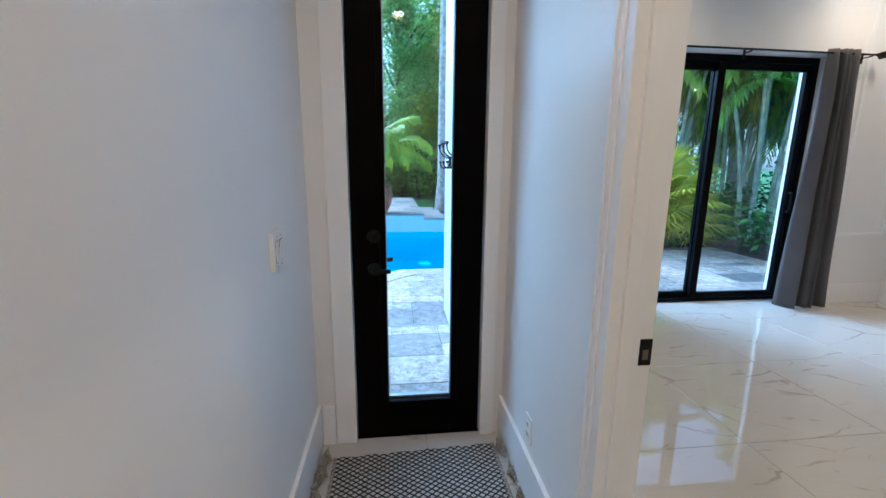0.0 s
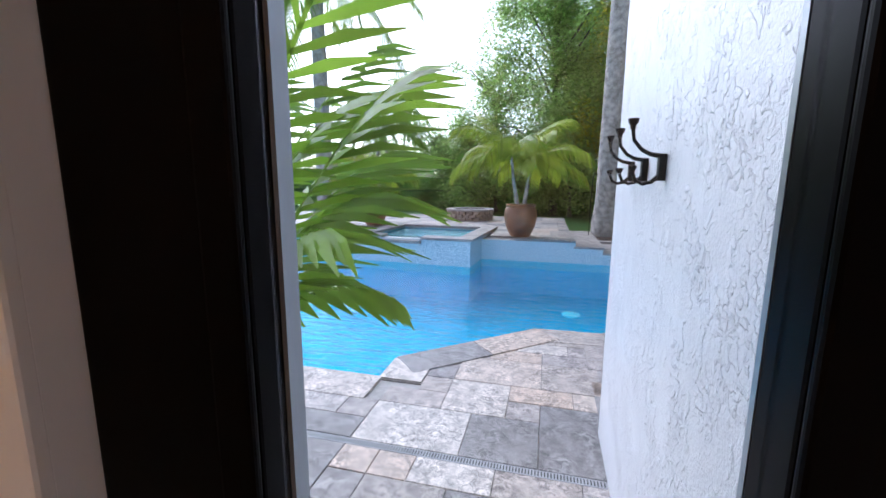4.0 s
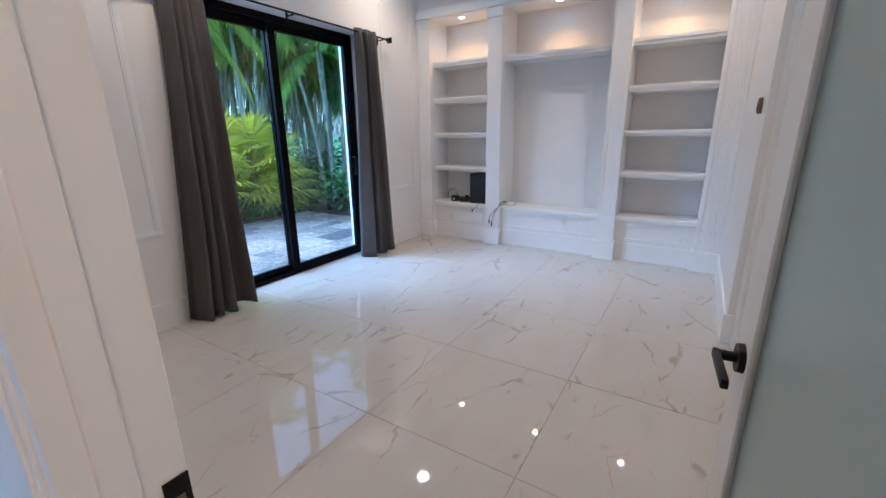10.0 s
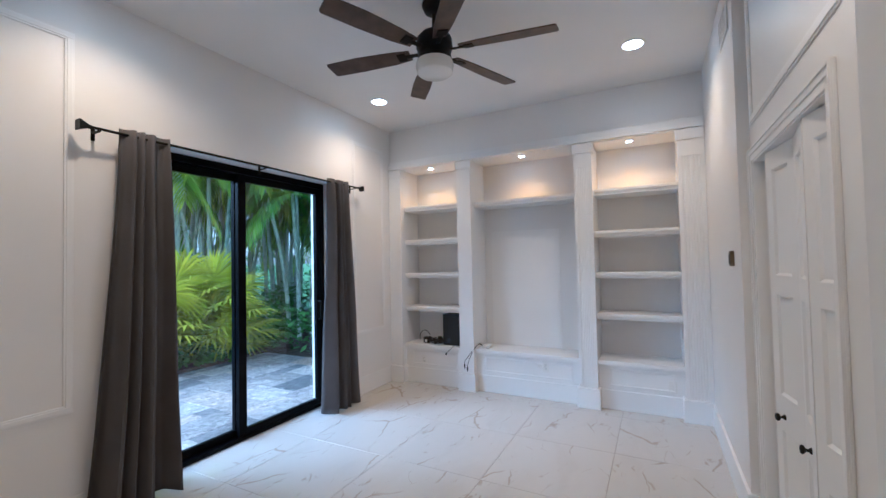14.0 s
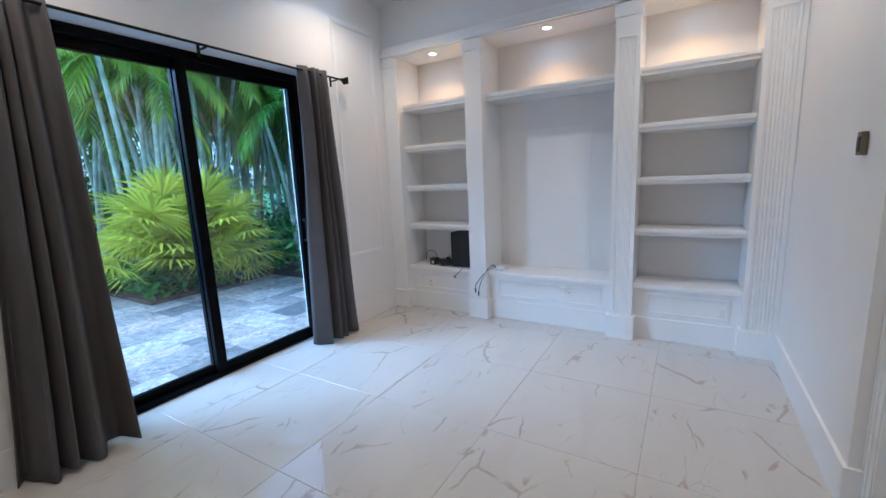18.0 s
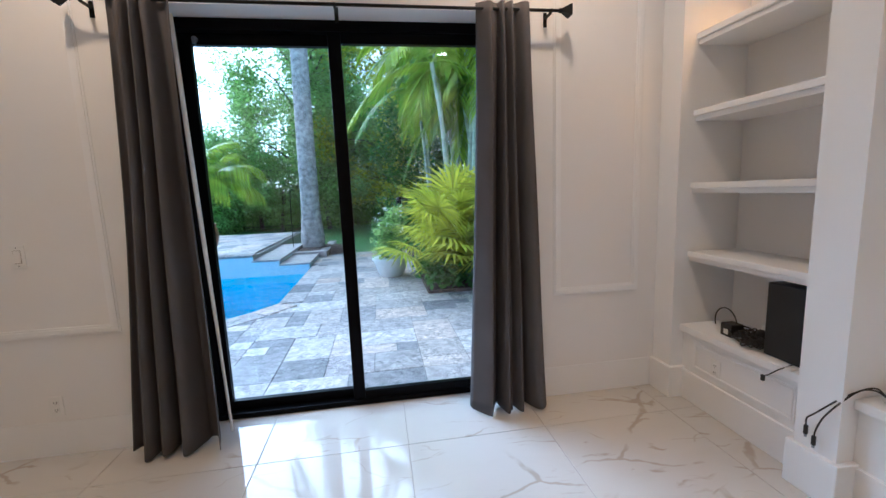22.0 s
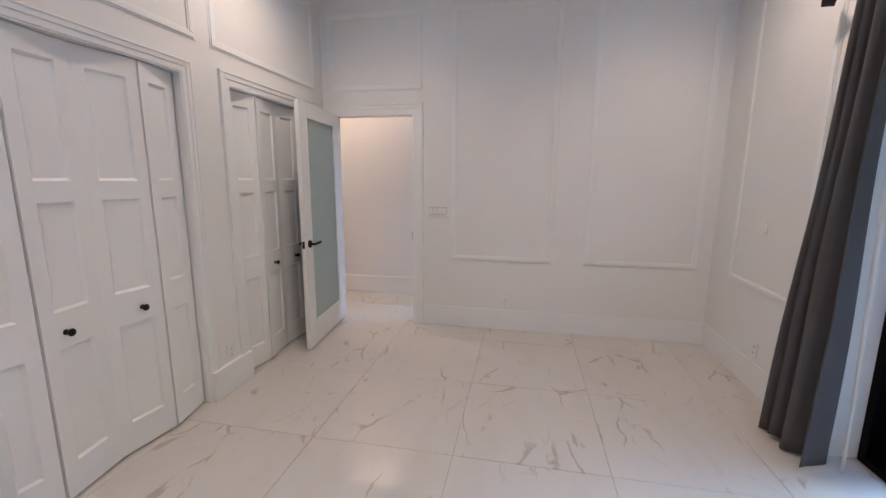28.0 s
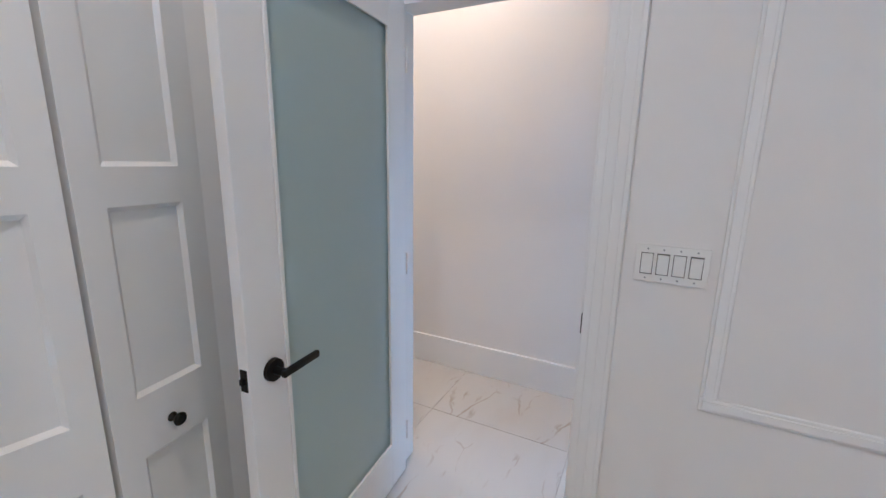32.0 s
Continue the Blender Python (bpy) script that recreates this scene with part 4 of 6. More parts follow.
for cx, cy, r, turns, seed in ((5.75, 3.51, 0.085, 6, 1), (5.73, 3.60, 0.075, 5, 2), (5.80, 3.66, 0.06, 4, 4), (5.70, 3.52, 0.06, 4, 7), (5.78, 3.56, 0.095, 4, 9)):
    cb = root("coiled_cable", (cx, cy, 0.485), "tangle of black power cable on the shelf", "cable", "cables on the shelf")
    part("cable", sweep(bmesh.new(), coil(cx, cy, 0.487, r, turns, seed), 0.0042, 6), BLKPLASTIC, cb, smooth=True)
cb = root("coiled_cable", (5.72, 3.75, 0.485), "loop of black cable standing above the adapter", "cable", "cables on the shelf")
part("cable", sweep(bmesh.new(), [(5.73, 3.70 + 0.075 * math.cos(a) + 0.03, 0.56 + 0.085 * math.sin(a)) for a in [i * 0.26 - 0.4 for i in range(14)]], 0.0035, 6), BLKPLASTIC, cb, smooth=True)
part("cable_tail", sweep(bmesh.new(), eased([(5.80, 3.45 + 0.035 * math.sin(k * 0.7), 0.49 + 0.04 * k) for k in range(9)]), 0.003, 6), BLKPLASTIC, cb, smooth=True)
us = root("hanging_cable", (5.62, 3.27, 0.485), "thin black cable hanging over the shelf edge", "cable")
part("cable", sweep(bmesh.new(), eased(((5.80, 3.33, 0.49), (5.70, 3.30, 0.489), (5.635, 3.28, 0.491), (5.612, 3.30, 0.47), (5.610, 3.34, 0.43), (5.610, 3.37, 0.41))), 0.003, 8), BLKPLASTIC, us, smooth=True)
part("plug", boxes((5.604, 3.362, 0.385, 5.616, 3.378, 0.415), bevel=0.002), BLKPLASTIC, us)
part("white_tip", boxes((5.62, 3.245, 0.486, 5.66, 3.275, 0.497), bevel=0.002), PLASTIC, us, "small white connector")
pk = root("white_router_puck", (5.75, 2.90, 0.485), "small white rounded device on the shelf", "router")
part("body", boxes((5.69, 2.84, 0.486, 5.80, 2.95, 0.525), bevel=0.015), PLASTIC, pk, smooth=True)
part("base", boxes((5.70, 2.85, 0.485, 5.79, 2.94, 0.488)), SLOT, pk)
for k, (dy, dz, bow) in enumerate(((0.0, 0.0, 0.03), (0.035, 0.03, 0.055))):
    hc = root("hanging_cable", (5.62, 2.97, 0.485), "black cable hanging down over the pilaster foot", "cable", "hanging cables")
    part("cable", sweep(bmesh.new(), eased(((5.70, 2.93, 0.505), (5.665, 2.945, 0.535 + 0.01 * k), (5.62, 2.968, 0.53), (5.575, 2.995 + dy * 0.4, 0.475), (5.55 - bow * 0.4, 3.025 + dy * 0.8, 0.40), (5.545 - bow * 0.3, 3.05 + dy, 0.33 + dz), (5.545, 3.063 + dy, 0.285 + dz))), 0.0034, 8), BLKPLASTIC, hc, smooth=True)
    part("plug", boxes((5.539, 3.056 + dy, 0.245 + dz, 5.551, 3.070 + dy, 0.288 + dz), bevel=0.003), BLKPLASTIC, hc)
    part("plug_tip", boxes((5.542, 3.059 + dy, 0.233 + dz, 5.548, 3.067 + dy, 0.245 + dz)), GREYMETAL, hc, "bare metal tip")

# ---- rug in the hall ----
def rug_material():
    m = material("woven_cotton_rug", (0.50, 0.47, 0.42), 0.95, 0, 0.12, 30, 0.6, 400)
    n, l = m.node_tree.nodes, m.node_tree.links
    b = n["Principled BSDF"]
    geo = n.new("ShaderNodeNewGeometry")
    rot = n.new("ShaderNodeMapping")
    rot.inputs["Scale"].default_value = (26.5, 36.0, 0.0)
    l.new(geo.outputs["Position"], rot.inputs["Vector"])
    sep = n.new("ShaderNodeSeparateXYZ")
    l.new(rot.outputs[0], sep.inputs[0])

    def mm(op, a, c):
        k = n.new("ShaderNodeMath")
        k.operation = op
        for i, v in enumerate((a, c)):
            if isinstance(v, (int, float)):
                k.inputs[i].default_value = v
            else:
                l.new(v, k.inputs[i])
        return k.outputs[0]

    u = mm("ABSOLUTE", mm("SUBTRACT", mm("FRACT", mm("ADD", sep.outputs[0], sep.outputs[1]), 0), 0.5), 0)
    v = mm("ABSOLUTE", mm("SUBTRACT", mm("FRACT", mm("ADD", mm("SUBTRACT", sep.outputs[0], sep.outputs[1]), 40.0), 0), 0.5), 0)
    near = mm("MINIMUM", u, v)
    dark = mm("LESS_THAN", near, 0.17)
    dot = mm("GREATER_THAN", near, 0.455)
    fac = mm("MAXIMUM", dark, mm("MULTIPLY", dot, 0.8))
    src = b.inputs["Base Color"].links[0].from_socket
    mix = n.new("ShaderNodeMix")
    mix.data_type = "RGBA"
    l.new(fac, mix.inputs[0])
    l.new(src, mix.inputs[6])
    mix.inputs[7].default_value = (0.012, 0.012, 0.014, 1)
    l.new(mix.outputs[2], b.inputs["Base Color"])
    return m


RUG = rug_material()
YARN = material("grey_tassel_yarn", (0.42, 0.38, 0.31), 0.95, 0, 0.3, 160, 0.5, 400, (0.05, 0.045, 0.04))
rg = root("rug", (0.6, 1.98, 0), "black and cream diamond-pattern flat-woven rug", "rug")
rb = bmesh.new()
nx, ny = 40, 40
rv = []
for j in range(ny + 1):
    row = []
    for i in range(nx + 1):
        x = 0.235 + 0.745 * i / nx
        y = 1.62 + 0.695 * j / ny + 0.03 * (i / nx) * (j / ny) + 0.004 * math.sin(i * 0.9)
        row.append(rb.verts.new((x, y, 0.008 + 0.0015 * math.sin(i * 1.1 + j * 0.3) * math.sin(j * 0.7))))
    rv.append(row)
for j in range(ny):
    for i in range(nx):
        rb.faces.new((rv[j][i], rv[j][i + 1], rv[j + 1][i + 1], rv[j + 1][i]))
ro = part("weave", rb, RUG, rg)
ro.modifiers.new("thickness", "SOLIDIFY").thickness = 0.007
for hx0, hx1, hy in ((0.222, 0.238, 2.318), (0.978, 0.993, 2.348)):
    part("hem", boxes((hx0, 1.62, 0.002, hx1, hy, 0.0105), bevel=0.002), YARN, rg, "pale braided side hem")
q = random.Random(11)
for x, y, s in ((0.205, 2.30, -1), (0.20, 2.20, -1), (0.195, 2.07, -1), (0.20, 1.93, -1), (1.0, 2.30, 1), (1.012, 2.13, 1), (1.005, 1.97, 1)):
    tb = bmesh.new()
    for k in range(64):
        a = q.uniform(-1.3, 1.3) + (0 if s > 0 else math.pi)
        ln2 = q.uniform(0.045, 0.085)
        dx, dy = ln2 * math.cos(a) * 0.55, ln2 * math.sin(a)
        sweep(tb, ((x - s * 0.012, y, 0.010), (x + dx * 0.5, y + dy * 0.5, q.uniform(0.016, 0.040)), (x + dx, y + dy, q.uniform(0.006, 0.03))), 0.0028, 4)
    part("tassel", tb, YARN, rg, "loose yarn tassel")


# ---- garden: ground, pool, terrace ----
GRASS = material("lawn_grass", (0.085, 0.19, 0.035), 0.8, 0, 0.25, 1.5, 0.8, 90, (0.05, 0.12, 0.02))
MULCH = material("brown_mulch", (0.10, 0.065, 0.045), 0.95, 0, 0.35, 14, 0.9, 60)
def stucco_material():
    """Knockdown plaster: flattened islands with crisp edges over a finer sandy ground."""
    m = material("white_textured_stucco", (0.72, 0.72, 0.73), 0.4, 0, 0.03, 6, 0.0, 40)
    n, l = m.node_tree.nodes, m.node_tree.links
    geo = n.new("ShaderNodeNewGeometry")
    mp = n.new("ShaderNodeMapping")
    mp.inputs["Scale"].default_value = (1.0, 1.0, 0.85)
    mp.inputs["Rotation"].default_value = (0.6, 0, 0)
    l.new(geo.outputs["Position"], mp.inputs["Vector"])

    def layer(scale, detail, twist, lo, hi):
        t = n.new("ShaderNodeTexNoise")
        t.inputs["Scale"].default_value, t.inputs["Detail"].default_value, t.inputs["Distortion"].default_value = scale, detail, twist
        l.new(mp.outputs[0], t.inputs["Vector"])
        r = n.new("ShaderNodeMapRange")
        r.interpolation_type = "SMOOTHSTEP"
        r.inputs[1].default_value, r.inputs[2].default_value = lo, hi
        l.new(t.outputs["Fac"], r.inputs[0])
        return r.outputs[0]

    def add(a, c, k):
        x = n.new("ShaderNodeMath")
        x.operation = "MULTIPLY_ADD"
        x.inputs[1].default_value = k
        l.new(c, x.inputs[0])
        l.new(a, x.inputs[2])
        return x.outputs[0]

    def times(a, c):
        x = n.new("ShaderNodeMath")
        x.operation = "MULTIPLY"
        l.new(a, x.inputs[0])
        l.new(c, x.inputs[1])
        return x.outputs[0]

    # clusters of short crisp trowel marks on a flatter sandy ground
    marks = times(layer(42, 9, 0.5, 0.50, 0.57), layer(6.5, 5, 0.4, 0.40, 0.62))
    sweep_marks = times(layer(15, 8, 0.8, 0.55, 0.60), layer(3.5, 4, 0.3, 0.48, 0.60))
    h = add(add(marks, sweep_marks, 0.8), layer(130, 3, 0.3, 0.3, 0.7), 0.16)
    bn = n.new("ShaderNodeBump")
    bn.inputs["Strength"].default_value, bn.inputs["Distance"].default_value = 1.0, 0.0048
    l.new(h, bn.inputs["Height"])
    l.new(bn.outputs["Normal"], n["Principled BSDF"].inputs["Normal"])
    return m


STUCCO = stucco_material()
DRAIN = material("grey_drain_plastic", (0.40, 0.41, 0.42), 0.6, 0, 0.1, 9, 0.1, 90, None, 0.2)
PLASTER = material("pale_blue_pool_plaster", (0.08, 0.60, 0.78), 0.6, 0, 0.05, 2, 0.1, 40)
MOSAIC = material("pale_mosaic_pool_tile", (0.74, 0.78, 0.80), 0.25, 0, 0.2, 45, 0.2, 45, (0.42, 0.54, 0.60))
COPING = material("travertine_coping", (0.44, 0.39, 0.36), 0.65, 0, 0.16, 7, 0.5, 60, (0.24, 0.215, 0.20))
BRICK = material("firepit_brick", (0.46, 0.33, 0.26), 0.85, 0, 0.2, 12, 0.4, 60, None, 0.5, 0.25)
TERRA = material("glazed_brown_pot", (0.33, 0.135, 0.06), 0.32, 0, 0.3, 4, 0.3, 40, (0.13, 0.06, 0.04))
POTGREY = material("grey_stone_pot", (0.16, 0.145, 0.12), 0.8, 0, 0.25, 14, 0.6, 90)
PEBBLE = material("dark_river_pebbles", (0.07, 0.07, 0.075), 0.4, 0, 0.4, 9, 0.1, 60)
POTWHITE = material("white_glazed_pot", (0.72, 0.72, 0.70), 0.4, 0, 0.05, 6, 0.1, 60)
BARK = material("grey_palm_bark", (0.50, 0.47, 0.43), 0.9, 0, 0.2, 9, 0.9, 30, (0.22, 0.20, 0.18))
TREEBARK = material("brown_tree_bark", (0.14, 0.11, 0.085), 0.95, 0, 0.3, 9, 0.9, 40)
CANE = material("green_palm_stem", (0.50, 0.54, 0.42), 0.6, 0, 0.3, 6, 0.3, 25, (0.30, 0.32, 0.22))
LEAFA = leaf_material("palm_leaf", (0.21, 0.34, 0.03), (0.11, 0.21, 0.015), 0.42, 0.42)
LEAFB = leaf_material("bright_fan_palm_leaf", (0.68, 0.64, 0.05), (0.44, 0.50, 0.03))
LEAFE = leaf_material("yellow_green_palm_leaf", (0.39, 0.45, 0.03), (0.19, 0.30, 0.02))
LEAFC = leaf_material("broad_tree_leaf", (0.46, 0.60, 0.20), (0.27, 0.43, 0.10), 0.5, 0.55)
LEAFD = leaf_material("dark_shrub_leaf", (0.16, 0.29, 0.06), (0.075, 0.17, 0.03))
FENCE = material("black_fence", (0.012, 0.013, 0.013), 0.5, 0.2, 0.1, 5, 0, 60)
PETAL = material("white_petals", (0.85, 0.85, 0.83), 0.6, 0, 0.03, 9, 0, 60)
HOUSEWALL = material("cream_house_wall", (0.62, 0.52, 0.36), 0.85, 0, 0.06, 1.5, 0.2, 30)
GREYROOF = material("grey_roof_tile", (0.42, 0.44, 0.47), 0.8, 0, 0.12, 4, 0.5, 14)
PINKROOF = material("pink_roof_tile", (0.45, 0.30, 0.24), 0.8, 0, 0.12, 4, 0.5, 14)


def paver_material(name, per_object):
    m = material(name, (0.46, 0.41, 0.37), 0.6, 0, 0.12, 6, 0.35, 55)
    n, l = m.node_tree.nodes, m.node_tree.links
    b = n["Principled BSDF"]
    geo = n.new("ShaderNodeNewGeometry")
    info = n.new("ShaderNodeObjectInfo")
    ramp = n.new("ShaderNodeValToRGB")
    cols = ((0.0, (0.17, 0.165, 0.165)), (0.2, (0.28, 0.26, 0.25)), (0.42, (0.44, 0.38, 0.33)), (0.62, (0.36, 0.32, 0.30)), (0.8, (0.56, 0.51, 0.46)), (1.0, (0.50, 0.38, 0.29)))
    el = ramp.color_ramp.elements
    el[0].position, el[0].color = cols[0][0], (*cols[0][1], 1)
    el[1].position, el[1].color = cols[-1][0], (*cols[-1][1], 1)
    for p, c in cols[1:-1]:
        e = el.new(p)
        e.color = (*c, 1)
    l.new(info.outputs["Random"] if per_object else geo.outputs["Random Per Island"], ramp.inputs["Fac"])
    spots = n.new("ShaderNodeTexNoise")
    spots.inputs["Scale"].default_value, spots.inputs["Detail"].default_value, spots.inputs["Roughness"].default_value = 12.0, 8, 0.65
    l.new(geo.outputs["Position"], spots.inputs["Vector"])
    mr = n.new("ShaderNodeMapRange")
    mr.inputs[1].default_value, mr.inputs[2].default_value, mr.inputs[3].default_value, mr.inputs[4].default_value = 0.36, 0.64, 0.72, 1.25
    l.new(spots.outputs["Fac"], mr.inputs[0])
    mix = n.new("ShaderNodeMix")
    mix.data_type, mix.blend_type = "RGBA", "MULTIPLY"
    mix.inputs[0].default_value = 1.0
    l.new(ramp.outputs["Color"], mix.inputs[6])
    l.new(mr.outputs[0], mix.inputs[7])
    # pale flecks and grey pits of the cut stone
    fleck = n.new("ShaderNodeTexNoise")
    fleck.inputs["Scale"].default_value, fleck.inputs["Detail"].default_value, fleck.inputs["Roughness"].default_value, fleck.inputs["Distortion"].default_value = 26.0, 6, 0.7, 1.2
    l.new(geo.outputs["Position"], fleck.inputs["Vector"])
    cloud = n.new("ShaderNodeTexNoise")
    cloud.inputs["Scale"].default_value, cloud.inputs["Detail"].default_value = 5.0, 4
    l.new(geo.outputs["Position"], cloud.inputs["Vector"])
    pits = n.new("ShaderNodeMapRange")
    pits.inputs[1].default_value, pits.inputs[2].default_value, pits.inputs[3].default_value, pits.inputs[4].default_value = 0.40, 0.58, 0.45, 1.32
    l.new(fleck.outputs["Fac"], pits.inputs[0])
    where = n.new("ShaderNodeMapRange")
    where.inputs[1].default_value, where.inputs[2].default_value, where.inputs[3].default_value, where.inputs[4].default_value = 0.40, 0.60, 0.15, 0.95
    l.new(cloud.outputs["Fac"], where.inputs[0])
    stone = n.new("ShaderNodeMix")
    stone.data_type, stone.blend_type = "RGBA", "MULTIPLY"
    l.new(where.outputs[0], stone.inputs[0])
    l.new(mix.outputs[2], stone.inputs[6])
    l.new(pits.outputs[0], stone.inputs[7])
    l.new(stone.outputs[2], b.inputs["Base Color"])
    return m


PAVER = paver_material("travertine_paver", True)
PAVERS = paver_material("travertine_pavers_far", False)

POOL = ((-9.0, 4.81), (-0.44, 4.81), (-0.44, 5.15), (0.62, 6.11), (1.22, 6.13), (1.60, 6.52), (2.10, 7.05), (2.36, 7.45), (2.36, 10.30), (-9.0, 10.30))
WATER = -0.19
DECK = 0.25


def in_pool(x, y):
    inside = False
    for (ax, ay), (bx, by) in zip(POOL, POOL[1:] + POOL[:1]):
        if (ay > y) != (by > y) and x < (bx - ax) * (y - ay) / (by - ay) + ax:
            inside = not inside
    return inside


# the lawn, one sheet out to the horizon with a hole where house, terrace and pool lie
xs, ys = (-900.0, -9.0, 6.3, 900.0), (-400.0, 2.0, 12.2, 1500.0)
gv = [(x, y, LAWN) for y in ys for x in xs]
gf = [(j * 4 + i, j * 4 + i + 1, j * 4 + i + 5, j * 4 + i + 4) for j in range(3) for i in range(3) if (i, j) != (1, 1)]
gm = bpy.data.meshes.new("ground")
gm.from_pydata(gv, [], gf)
gm.materials.append(GRASS)
tagged(new("ground", gm), "green mown lawn around the pool terrace", "lawn", kind="structure")
structure("terrace_bed", boxes((2.37, 2.0, -0.3, 6.3, 12.2, PAVE - 0.012), (-9.0, 2.0, -0.3, -0.46, 4.80, PAVE - 0.012), (-0.46, 2.0, -0.3, 2.37, 4.80, PAVE - 0.012)), GROUT, "sand bed under the terrace paving", "terrace")
nb = bmesh.new()
vs = [nb.verts.new((x, y, PAVE - 0.004)) for x, y in ((-0.46, 4.80), (2.37, 4.80), (2.37, 7.46), (2.10, 7.05), (1.60, 6.52), (1.22, 6.13), (0.62, 6.11), (-0.44, 5.15))]
nb.faces.new(vs)
bmesh.ops.triangulate(nb, faces=nb.faces[:])
structure("terrace_bed", nb, COPING, "sand bed under the terrace paving", "terrace")

pb = bmesh.new()
top = [pb.verts.new((x, y, PAVE - 0.01)) for x, y in POOL]
mid = [pb.verts.new((x, y, -0.85)) for x, y in POOL]
for i in range(len(POOL)):
    j = (i + 1) % len(POOL)
    pb.faces.new((top[i], top[j], mid[j], mid[i]))
pb.faces.new(mid)
structure("pool_basin", pb, PLASTER, "pale blue plastered swimming pool basin", "pool")


def water_material():
    m = glass_material("clear_pool_water", (0.28, 0.88, 0.99), 1.33, 1.0, 6.2)
    n, l = m.node_tree.nodes, m.node_tree.links
    geo = n.new("ShaderNodeNewGeometry")
    mp = n.new("ShaderNodeMapping")
    mp.inputs["Scale"].default_value = (1.0, 2.6, 1.0)
    l.new(geo.outputs["Position"], mp.inputs["Vector"])
    w = n.new("ShaderNodeTexNoise")
    w.inputs["Scale"].default_value, w.inputs["Detail"].default_value = 4.0, 4
    l.new(mp.outputs[0], w.inputs["Vector"])
    bn = n.new("ShaderNodeBump")
    bn.inputs["Strength"].default_value, bn.inputs["Distance"].default_value = 1.0, 0.085
    l.new(w.outputs["Fac"], bn.inputs["Height"])
    l.new(bn.outputs["Normal"], n["gloss"].inputs["Normal"])
    l.new(bn.outputs["Normal"], n["facing"].inputs["Normal"])
    return m


WATERMAT = water_material()
wb = bmesh.new()
wb.faces.new([wb.verts.new((x, y, WATER)) for x, y in POOL])
bmesh.ops.triangulate(wb, faces=wb.faces[:])
wa = structure("water", wb, WATERMAT, "clear blue rippled pool water", "water")
wa.visible_shadow = False

# far side: raised deck, spa, steps
structure("pool_wall", boxes((-0.75, 10.288, -0.34, 1.22, 10.36, DECK - 0.04), (-9.0, 10.288, -0.34, -2.9, 10.36, DECK - 0.04)), MOSAIC, "pale mosaic-tiled raised wall of the pool", "pool wall")
dk = boxes((-9.0, 10.36, -0.2, 1.20, 16.0, DECK - 0.04))
structure("deck_bed", dk, GROUT, "base of the raised pool deck", "deck")
for i, (xa, xb, z) in enumerate(((1.20, 1.72, 0.14), (1.72, 2.30, 0.04))):
    structure("step", boxes((xa, 10.30, -0.25, xb, 13.0, z - 0.04)), MOSAIC, "low tiled step down from the pool deck", "step")
    structure("step_tread", boxes((xa - 0.01, 10.28, z - 0.04, xb + 0.02, 13.0, z), bevel=0.008), COPING, "travertine step tread", "step")
    structure("step_wall", boxes((xa, 10.286, -0.34, xb, 10.299, z - 0.04)), MOSAIC, "pale mosaic tile below the step", "pool wall")
sm = pose(-1.76, 10.62, 0, 0, 0, -4)
sp = root("spa", (-1.76, 10.62, -1.2), "raised square spa with pale mosaic walls beside the pool", "spa")
SPZ = 0.33
sb = boxes((-1.2, -1.15, -0.34, 1.2, -0.95, SPZ - 0.05), (-1.2, 0.95, -1.2, 1.2, 1.15, SPZ - 0.05), (-1.2, -0.95, -0.34, -1.0, 0.95, SPZ - 0.05), (1.0, -0.95, -0.34, 1.2, 0.95, SPZ - 0.05))
sl = boxes((-1.19, -1.14, -0.9, 1.19, -0.95, -0.34), (-1.19, -0.95, -0.9, -1.0, 0.95, -0.34), (1.0, -0.95, -0.9, 1.19, 0.95, -0.34))
sl.transform(sm)
part("plinth", sl, PLASTER, sp, "pale blue plastered wall below the water")
sb.transform(sm)
part("wall", sb, MOSAIC, sp)
cp = boxes((-1.25, -1.2, SPZ - 0.05, -0.55, -0.88, SPZ), (0.25, -1.2, SPZ - 0.05, 1.25, -0.88, SPZ), (-1.25, 0.88, SPZ - 0.05, 1.25, 1.2, SPZ), (-1.25, -0.88, SPZ - 0.05, -0.93, 0.88, SPZ), (0.93, -0.88, SPZ - 0.05, 1.25, 0.88, SPZ), (-0.55, -1.23, SPZ - 0.13, 0.25, -0.90, SPZ - 0.07), bevel=0.008)
cp.transform(sm)
part("coping", cp, COPING, sp, "travertine coping with a spillway")
sw = boxes((-1.0, -0.95, -0.4, 1.0, 0.95, -0.35))
sw.transform(sm)
part("floor", sw, PLASTER, sp)
st2 = boxes((-1.0, 0.55, -0.35, 1.0, 0.95, 0.05))
st2.transform(sm)
part("bench", st2, PLASTER, sp)
sq = bmesh.new()
sq.faces.new([sq.verts.new(sm @ Vector(v)) for v in ((-1.0, -0.95, SPZ - 0.085), (1.0, -0.95, SPZ - 0.085), (1.0, 0.95, SPZ - 0.085), (-1.0, 0.95, SPZ - 0.085))])
spw = part("water", sq, WATERMAT, sp, "clear blue water")
spw.visible_shadow = False
fi = root("fire_pit", (-1.55, 14.2, DECK), "round low fire pit of tan bricks", "fire pit")
for c in range(3):
    for k in range(22):
        a = 2 * math.pi * (k + 0.5 * (c % 2)) / 22
        bb = boxes((0.50, -0.078, 0, 0.68, 0.078, 0.085), bevel=0.008)
        bb.transform(Matrix.Translation((-1.55, 14.2, DECK + 0.09 * c)) @ Matrix.Rotation(a, 4, "Z"))
        part("brick", bb, BRICK, fi)
